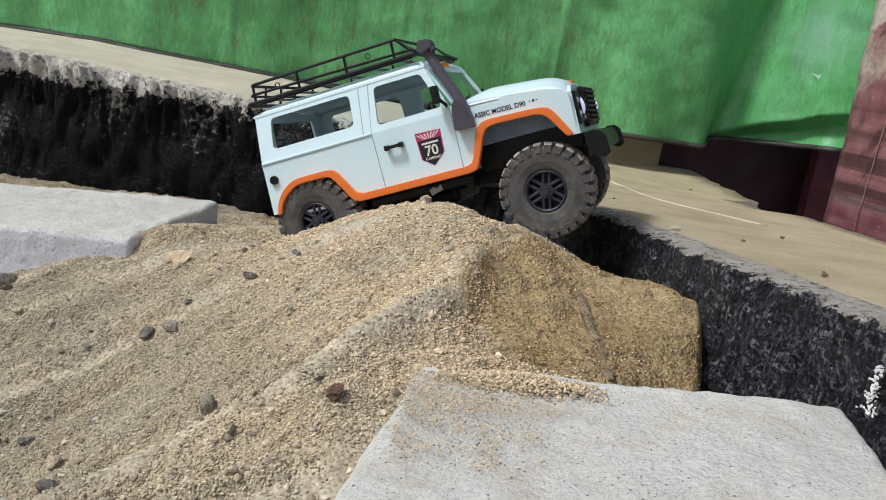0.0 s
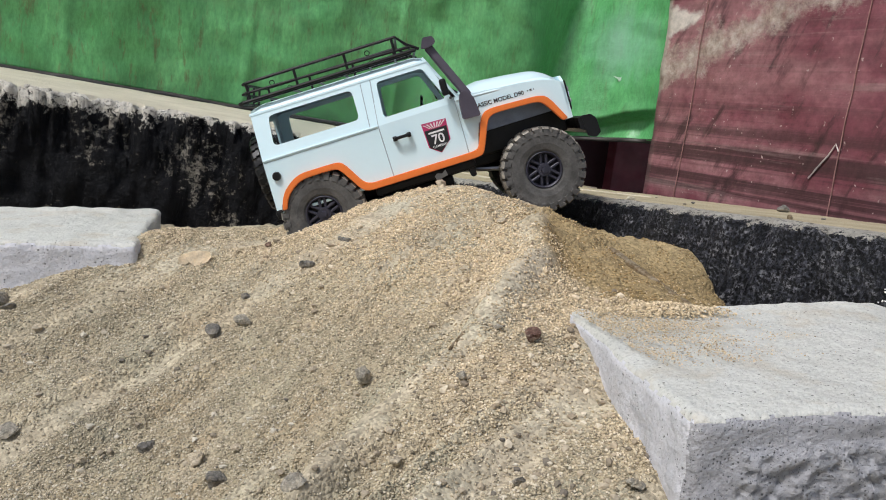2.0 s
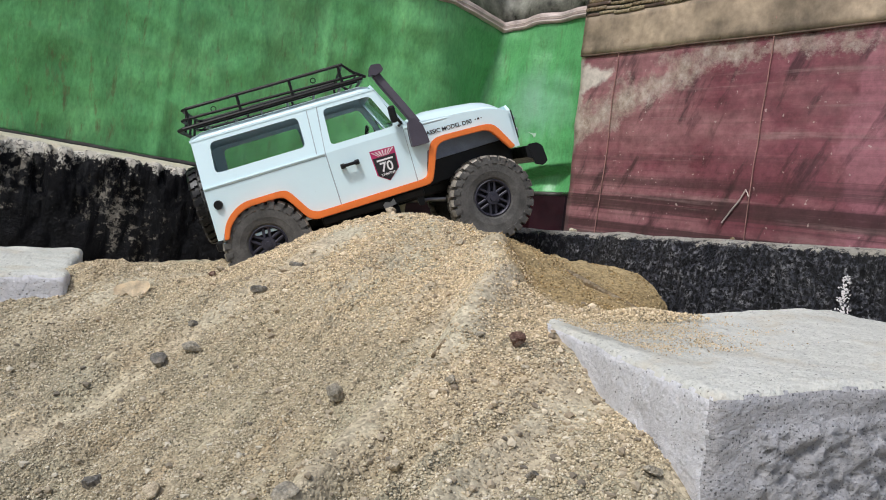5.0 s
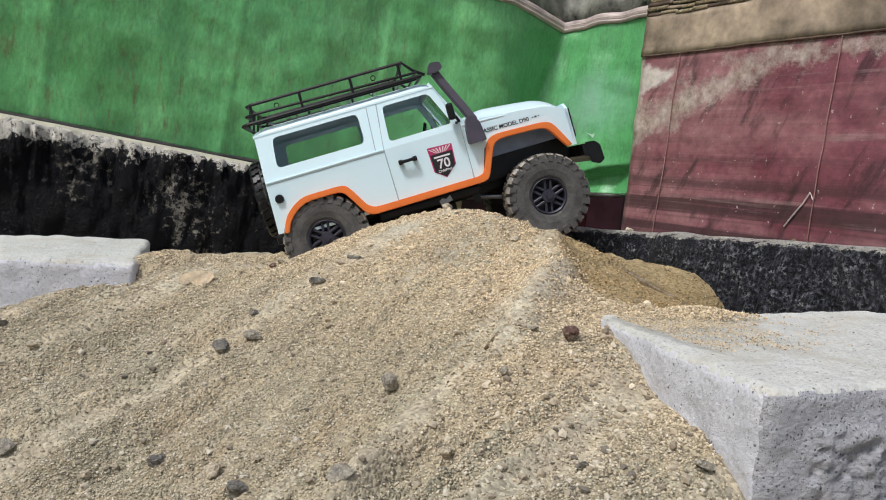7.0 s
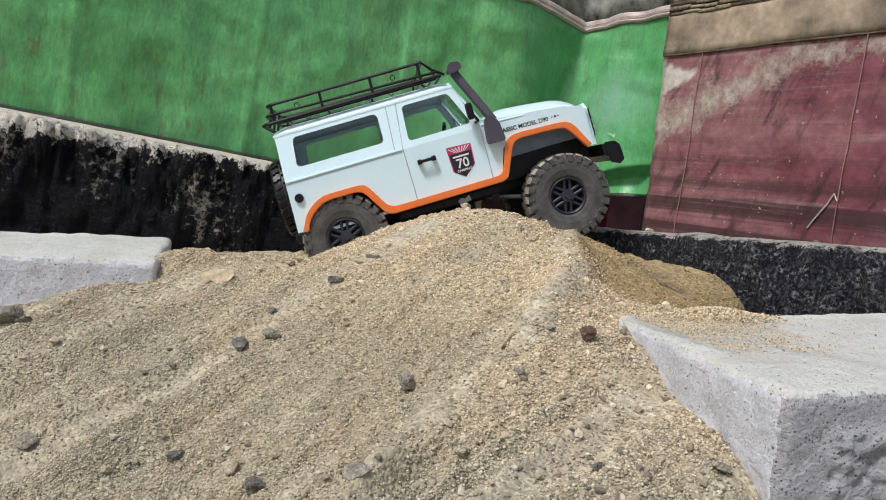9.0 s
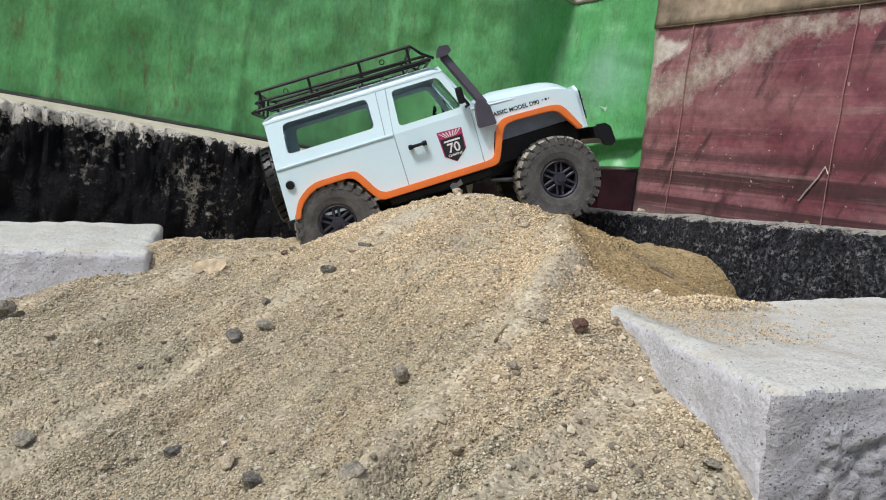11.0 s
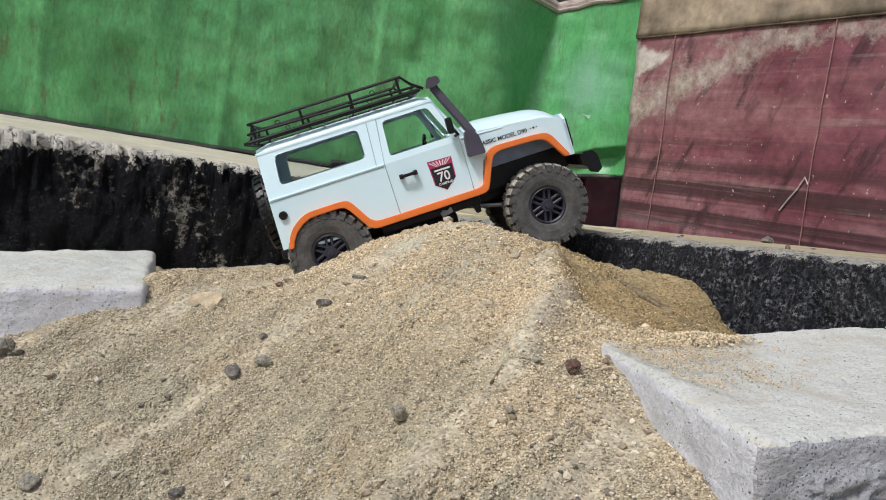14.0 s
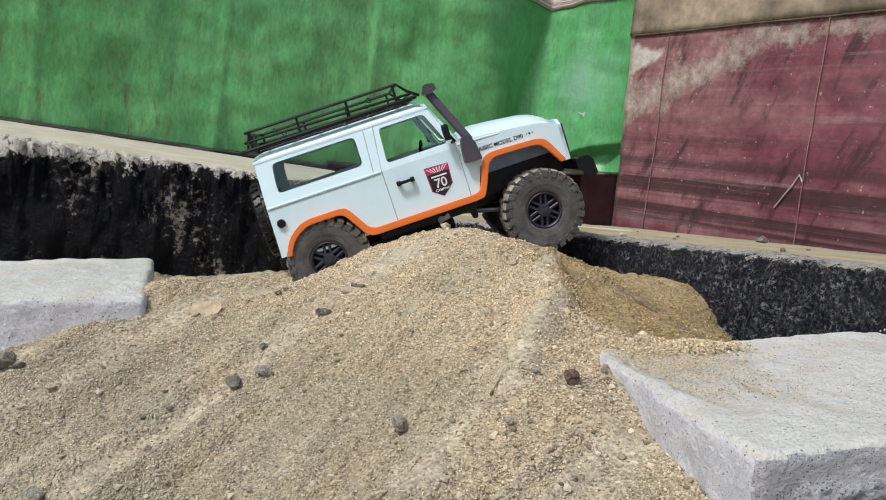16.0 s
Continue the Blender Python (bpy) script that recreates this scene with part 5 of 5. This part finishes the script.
    part("engine_bay", box(0.192, 0.282, -0.046, 0.046, -0.010, 0.034, 0.002), BLACK, car)
    part("gearbox", box(0.105, 0.165, -0.042, 0.034, -0.030, -0.016, 0.004), BLACK, car)
    for s in (-1, 1):
        part("rock_slider", box(0.092, 0.188, min(s * 0.050, s * 0.064), max(s * 0.050, s * 0.064), -0.016, -0.008, 0.002), BLACK, car)
        seat = box(0.110, 0.140, min(s * 0.012, s * 0.048), max(s * 0.012, s * 0.048), -0.003, 0.020, 0.006)
        box(0.105, 0.117, min(s * 0.012, s * 0.048), max(s * 0.012, s * 0.048), 0.010, 0.055, 0.005, seat)
        part("seat", seat, BLACK, car)
    part("skid_bracket", plate([(148, -13), (151, -11), (155, -12.5), (159, -10), (160, -15), (156, -16), (152, -17), (149, -18)], [], lambda u, v, d: mm(u, -66 + d, v), 1.5), STEEL, car, "bare metal bracket under the sill")
    for u in (118, 178):
        part("body_mount", plate(rounded([(u, -6), (u + 9, -6), (u + 8, -24), (u + 3, -24)], 2), [], lambda a, c, d: mm(a, -62 + d, c), 4), BLACK, car)
    part("dashboard", box(0.160, 0.188, -0.068, 0.068, 0.030, 0.050, 0.005), BLACK, car)
    rim_ = tube([mm(156 + 2.5 * math.sin(a), -30 + 11 * math.cos(a), 50 + 10.5 * math.sin(a)) for a in [k * math.pi / 9 for k in range(18)]], 0.0013, 6, True)
    part("steering_wheel", rim_, BLACK, car)
    rear_z, front_z = -15.5, -36.5
    for x, z in ((41, rear_z), (246, front_z)):
        ax = tube([mm(x, -52, z), mm(x, 52, z)], 0.006, 12)
        bmesh.ops.create_uvsphere(ax, u_segments=16, v_segments=10, radius=0.015, matrix=Matrix.Translation(mm(x, 8, z)))
        part("axle", ax, BLACK, car, "", True)
        for s in (-1, 1):
            part("shock_absorber", tube([mm(x - 6, s * 38, z + 4), mm(x - 9, s * 33, 18)], 0.004, 10), BLACK, car)
            part("link_bar", tube([mm(x, s * 30, z), mm(130 if x < 100 else 170, s * 26, -16)], 0.0024, 8), STEEL if s < 0 and x > 100 else BLACK, car)
    # wheels
    wheel = build_wheel(DUSTY)
    first = True
    for x, z in ((41, rear_z), (246, front_z)):
        for s in (-1, 1):
            m = Matrix.Translation(mm(x, s * 58.5, z)) @ pose(0, 0, 0, 0, 17 * x, 0 if s < 0 else 180)
            if first:
                w, first = wheel, False
                w.matrix_basis = m
            else:
                w = copy_thing(wheel, m)
            w.parent = car
    spare = build_wheel(BLACK)
    spare.matrix_basis = Matrix.Translation(mm(-4, 0, 34)) @ pose(0, 0, 0, 0, 0, -90) @ Matrix.Diagonal((0.96, 0.58, 0.96, 1))
    spare.parent = car
    spare.name = "spare_wheel"
    part("spare_carrier", box(-0.012, 0.004, -0.010, 0.010, 0.036, 0.052, 0.002), BLACK, car)
    part("tow_bar", box(-0.004, 0.020, -0.055, 0.055, -0.010, -0.001, 0.002), BLACK, car, "black rear bumper bar")
    car.matrix_world = place


# the middle of the rear right wheel, and the turn of the climbing car
build_car(Matrix.Translation((-0.128, 0.6905, 0.142)) @ pose(0, 0, 0, 0, -24.3, -13.5) @ Matrix.Translation((-0.041, 0.075, 0.0155)))


# ---- stones and small things on the sand ----
def lay(name, size, x, y, material, label, seed, flat=0.7, sink=0.24, turn=0, category="stone"):
    size *= 0.95
    ob = thing(name, rock(size, seed, flat), material, label, category, group="stones on the sand", smooth=False)
    ob.matrix_world = pose(x, y, sand_surface(x, y) + size * flat * (0.5 - sink), 8 * math.sin(seed), -10, turn)
    return ob


DARK, GREY, PALE = "dark grey angular stone lying in sand", "light grey rough stone lying in sand", "pale buff pebble lying in sand"
FLAT, GREEN = "flat grey stone half sunk in sand", "grey-green flat stone lying in sand"
for n_, (size, x, y, mat_, label, flat) in enumerate((
        (0.0115, -0.1535, 0.584, STONE_DARK, DARK, 0.8), (0.0155, -0.132, 0.4366, STONE_GREY, GREY, 0.95), (0.0135, -0.050, 0.377, STONE_RED, "reddish brown pitted stone lying in sand", 1.0),
        (0.017, -0.222, 0.561, STONE_DARK, DARK, 0.6), (0.0155, -0.199, 0.5525, STONE_GREY, GREEN, 0.6), (0.009, -0.198, 0.580, STONE_DARK, DARK, 0.7),
        (0.010, -0.3446, 0.605, STONE_PALE, PALE, 0.8), (0.028, -0.382, 0.645, STONE_GREY, GREY, 0.7), (0.0085, -0.096, 0.3587, STONE_GREY, GREY, 0.8),
        (0.0105, -0.1385, 0.3175, STONE_PALE, PALE, 0.7), (0.019, -0.156, 0.400, STONE_PALE, FLAT, 0.6), (0.0145, -0.259, 0.4676, STONE_DARK, DARK, 0.8),
        (0.022, -0.346, 0.514, STONE_GREY, FLAT, 0.35), (0.0145, -0.0335, 0.652, STONE_PALE, PALE, 0.9), (0.009, -0.172, 0.652, STONE_PALE, PALE, 0.8),
        (0.008, -0.0908, 0.2763, STONE_DARK, DARK, 0.7), (0.011, -0.046, 0.256, STONE_GREY, GREY, 0.6), (0.0095, -0.0627, 0.397, STONE_GREY, GREY, 0.6),
        (0.009, -0.178, 0.650, STONE_RED, "small brown stone lying in sand", 0.7), (0.011, -0.005, 0.560, STONE_PALE, PALE, 0.6),
        (0.016, -0.186, 0.318, STONE_GREY, GREEN, 0.45), (0.017, -0.2156, 0.4157, STONE_DARK, DARK, 0.9), (0.013, -0.227, 0.445, STONE_PALE, PALE, 0.7),
        (0.0075, -0.2777, 0.530, STONE_PALE, PALE, 0.8), (0.008, -0.296, 0.472, STONE_PALE, PALE, 0.7), (0.006, -0.0768, 0.338, STONE_PALE, PALE, 0.7),
        (0.0075, -0.0082, 0.359, STONE_GREY, GREY, 0.7), (0.0065, -0.055, 0.354, STONE_PALE, PALE, 0.7), (0.010, -0.150, 0.380, STONE_PALE, PALE, 0.7),
        (0.013, -0.371, 0.632, STONE_DARK, DARK, 0.8), (0.008, -0.205, 0.432, STONE_PALE, PALE, 0.8))):
    lay("stone", size, x, y, mat_, label, n_ + 1, flat, turn=37 * n_)


def build_leaf():
    b = bmesh.new()
    rows = []
    for i in range(25):
        t = i / 24
        lobe = 0.55 * max(0, math.sin(math.pi * min(1, t / 0.36))) ** 0.6 if t < 0.34 else 0.12 + 0.95 * max(0, math.sin(math.pi * (t - 0.34) / 0.66)) ** 0.7
        low, high = -0.0085 * lobe - 0.001, 0.006 * math.sin(math.pi * t) ** 0.5 + 0.0005
        rows.append([b.verts.new((0.028 * (t - 0.5), low + (high - low) * q, 0.002 * q * q + 0.002 * t * t + 0.0012 * noise.noise(Vector((t * 6, q * 3, 1))))) for q in (0, 0.25, 0.5, 0.75, 1)])
    for p, q in zip(rows, rows[1:]):
        for k in range(4):
            b.faces.new((p[k], p[k + 1], q[k + 1], q[k]))
    bmesh.ops.solidify(b, geom=b.faces[:], thickness=0.0004)
    ob = thing("dry_leaf", b, LEAF, "curled dry tan leaf lying on sand", "leaf", smooth=True)
    ob.matrix_world = pose(-0.237, 0.656, sand_surface(-0.237, 0.656) + 0.0035, 40, -12, -14)


build_leaf()


def build_stick(name, p, q, width, thick, material, label):
    a, c = Vector((*p, sand_surface(*p) + thick * 0.1)), Vector((*q, sand_surface(*q) + thick * 0.1))
    b = bmesh.new()
    rings, d = [], (c - a)
    side = d.cross(Vector((0, 0, 1))).normalized()
    up = side.cross(d).normalized()
    for i in range(15):
        t = i / 14
        w = width / 2 * (1 + 0.15 * noise.noise(Vector((t * 7, 2, 0)))) * (0.6 if i in (0, 14) else 1)
        m_ = a + d * t + up * 0.001 * noise.noise(Vector((t * 5, 7, 0)))
        rings.append([b.verts.new(m_ + side * w * u + up * thick * v) for u, v in ((-1, -0.5), (-0.9, 0.35), (-0.2, 0.5), (0.5, 0.42), (1, 0.2), (1, -0.5))])
    for r, s_ in zip(rings, rings[1:]):
        for k in range(6):
            b.faces.new((r[k], r[(k + 1) % 6], s_[(k + 1) % 6], s_[k]))
    b.faces.new(rings[0][::-1])
    b.faces.new(rings[-1])
    bmesh.ops.recalc_face_normals(b, faces=b.faces[:])
    thing(name, b, material, label, "stick")


build_stick("wood_strip", (0.088, 0.548), (0.099, 0.440), 0.006, 0.004, WOOD, "weathered strip of wood half buried in sand")
build_stick("twig", (-0.127, 0.606), (-0.120, 0.594), 0.004, 0.003, STONE_DARK, "short dark twig lying on sand")
build_stick("twig", (-0.0945, 0.3885), (-0.083, 0.399), 0.0020, 0.002, WOOD, "short dark twig lying on sand")


def scatter(name, count, spread, size, ball, material, label, seed, height=sand_level):
    """Loose grains on the sand, all in one mesh."""
    rng = np.random.RandomState(seed)
    base = bmesh.new()
    if ball:
        bmesh.ops.create_icosphere(base, subdivisions=1, radius=1)
    else:
        ends = [base.verts.new(v) for v in ((1, 0, 0), (0, 1, 0), (-1, 0, 0), (0, -1, 0), (0, 0, 1), (0, 0, -1))]
        for k in range(4):
            base.faces.new((ends[k], ends[(k + 1) % 4], ends[4]))
            base.faces.new((ends[(k + 1) % 4], ends[k], ends[5]))
    base.verts.index_update()
    shape = np.array([v.co[:] for v in base.verts])
    tri = np.array([[v.index for v in f.verts] for f in base.faces])
    base.free()
    verts = np.empty((count, len(shape), 3))
    spots = np.array([spread(rng) for _ in range(count)])
    s = np.array([size(rng) for _ in range(count)])[:, None]
    x, y, ang = spots[:, :1], spots[:, 1:], rng.rand(count, 1) * 6.28
    j = shape[None] * (s[:, :, None] * (0.6 + 0.75 * rng.rand(count, *shape.shape))) * np.array([1.2, 0.9, 0.8])
    c, d = np.cos(ang), np.sin(ang)
    verts[:, :, 0] = j[:, :, 0] * c - j[:, :, 1] * d + x
    verts[:, :, 1] = j[:, :, 0] * d + j[:, :, 1] * c + y
    verts[:, :, 2] = j[:, :, 2] + height(x, y) + s * 0.3
    faces = (tri[None] + (np.arange(count) * len(shape))[:, None, None]).reshape(-1, 3)
    me = bpy.data.meshes.new(name)
    me.vertices.add(count * len(shape))
    me.vertices.foreach_set("co", verts.ravel())
    me.loops.add(faces.size)
    me.loops.foreach_set("vertex_index", faces.ravel())
    me.polygons.add(len(faces))
    me.polygons.foreach_set("loop_start", np.arange(len(faces)) * 3)
    me.update(calc_edges=True)
    if ball:
        me.shade_flat()
    me.materials.append(material)
    return tagged(new(name, me), label, "gravel", kind="stuff")


def clear_of_things(rng, x, y):
    return not (x > -0.02 and y < 0.40) and not (x > 0.01 + 0.02 * rng.rand() and y > 0.43 and rng.rand() < 0.975)


def over_slope(rng):
    """Grains thin out where powder covers the sand."""
    while True:
        x, y = -0.46 + 0.62 * rng.rand(), 0.2 + 0.54 * rng.rand()
        crest = min(1, max(0, (y - 0.47) / 0.10)) * min(1, max(0, (x + 0.20) / 0.10))
        if clear_of_things(rng, x, y) and rng.rand() < 1.0 - 0.30 * crest - 0.88 * powdery(x, y) - 0.35 * noise.noise(Vector((x * 25, y * 25, 6))):
            return x, y


def down_slope(rng):
    """More gravel towards the foot of the slope."""
    while True:
        x, y = -0.46 + 0.62 * rng.rand(), 0.2 + 0.52 * rng.rand()
        if clear_of_things(rng, x, y) and rng.rand() < (0.25 + 0.75 * (0.75 - y) / 0.5) * (1 - 0.8 * powdery(x, y)):
            return x, y


def over_cut(rng):
    """Damp crumbs on the dug face."""
    while True:
        x, y = 0.005 + 0.19 * rng.rand(), 0.42 + 0.20 * rng.rand()
        if rng.rand() < 0.35 + 0.9 * noise.noise(Vector((x * 40, y * 40, 9))):
            return x, y


def on_block(rng):
    """Sand spilt over the far corner of the block."""
    while True:
        x, y = -0.016 + 0.13 * rng.rand(), 0.29 + 0.11 * rng.rand()
        far = math.hypot((x - 0.000) / 0.055, (0.372 - y) / 0.075) + 0.8 * noise.noise(Vector((x * 60, y * 60, 2)))
        if rng.rand() < math.exp(-1.6 * far * far) and y < 0.398 - 0.15 * x:
            return x, y


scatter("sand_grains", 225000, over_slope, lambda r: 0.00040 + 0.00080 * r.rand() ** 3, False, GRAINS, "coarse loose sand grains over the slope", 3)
scatter("small_gravel", 2000, down_slope, lambda r: 0.0008 + 0.0020 * r.rand() ** 3.5, True, PEBBLES, "small buff gravel scattered over the sand", 5)
def by_ridge(rng):
    """Coarser gravel in the trough between the ridge and the block."""
    t, w = rng.rand(), rng.rand()
    return -0.145 + 0.115 * t + 0.055 * w, 0.27 + 0.13 * t - 0.03 * w


scatter("trough_gravel", 200, by_ridge, lambda r: 0.0007 + 0.0018 * r.rand() ** 3, True, PEBBLES, "pale gravel gathered beside the sand ridge", 11)
scatter("damp_crumbs", 6000, over_cut, lambda r: 0.00035 + 0.0009 * r.rand() ** 4, False, DAMP_GRAINS, "damp ochre crumbs of sand on the dug face", 17)
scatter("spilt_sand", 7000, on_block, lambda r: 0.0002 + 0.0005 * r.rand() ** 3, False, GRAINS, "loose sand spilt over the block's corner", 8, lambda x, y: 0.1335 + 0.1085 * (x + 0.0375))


def on_edge(rng):
    x = min(0.085, max(0.0, 0.040 + 0.018 * rng.randn()))
    return x, 0.398 - 0.15 * x + 0.0055 * rng.randn()


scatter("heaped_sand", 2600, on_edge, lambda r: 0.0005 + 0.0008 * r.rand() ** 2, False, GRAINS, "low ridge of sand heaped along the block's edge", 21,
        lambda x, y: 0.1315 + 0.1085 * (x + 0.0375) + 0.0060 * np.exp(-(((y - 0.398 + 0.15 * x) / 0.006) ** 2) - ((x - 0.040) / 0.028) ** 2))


def build_ledge_bits():
    line = [(0.165, 1.60), (0.182, 1.49), (0.199, 1.38), (0.223, 1.314), (0.234, 1.225), (0.236, 1.15), (0.239, 1.095), (0.250, 1.045), (0.264, 1.005), (0.279, 0.975), (0.294, 0.952), (0.309, 0.920), (0.325, 0.888)]
    b = bmesh.new()
    rows = []
    for i, (x, y) in enumerate(line):
        w, z = 0.0009 + 0.0012 * (i % 2), east_ledge(x, y)
        rows.append([b.verts.new((x - w, y, z - 0.001)), b.verts.new((x, y, z + 0.0012)), b.verts.new((x + w, y, z - 0.001))])
    for p, q in zip(rows, rows[1:]):
        b.faces.new((p[0], p[1], q[1], q[0]))
        b.faces.new((p[1], p[2], q[2], q[1]))
    part("mortar_line", b, PALE_LEDGE, bpy.data.objects["wall_east"], "pale mortar line along the ledge")
    chip = "small dark chip lying on the ledge"
    for n_, (x, y, size, material, label) in enumerate(((0.184, 0.698, 0.010, PALE_LEDGE, "pale pebble lying on the ledge"), (0.420, 0.752, 0.020, STONE_DARK, "dark clod lying on the ledge"), (0.303, 0.762, 0.006, STONE_DARK, chip), (0.330, 0.884, 0.006, PALE_LEDGE, "pale crumb at the mortar line's end"),
                                                       (0.240, 0.683, 0.005, STONE_DARK, chip), (0.246, 0.535, 0.008, WOOD, "brown crumb lying on the ledge"), (0.341, 0.601, 0.005, STONE_DARK, chip), (0.370, 1.36, 0.007, STONE_DARK, chip), (0.173, 0.951, 0.005, STONE_DARK, chip))):
        ob = thing("ledge_stone", rock(size, 40 + n_, 0.6), material, label, "stone")
        ob.matrix_world = pose(x, y, east_ledge(x, y) + size * 0.2, 0, 0, 50 * n_)
    # a ragged run of white paint down the face
    run = bmesh.new()
    rng = random.Random(6)
    for k in range(110):
        t = rng.random()
        y, z = 0.394 + 0.0045 * rng.gauss(0, 0.55) * (0.5 + 0.6 * t), 0.181 - 0.027 * t
        bmesh.ops.create_icosphere(run, subdivisions=1, radius=1, matrix=pose(0.053 + 0.2502 * (1.067 - y) - 0.0012, y, z, 70 * rng.uniform(-1, 1), 0, -14) @ Matrix.Diagonal((0.0007, 0.0003 + 0.0007 * rng.random() ** 2, 0.0004 + 0.0010 * rng.random(), 1)))
    part("paint_run", run, BADGE_WHITE, bpy.data.objects["wall_east"], "ragged white paint run on the black tar")


build_ledge_bits()
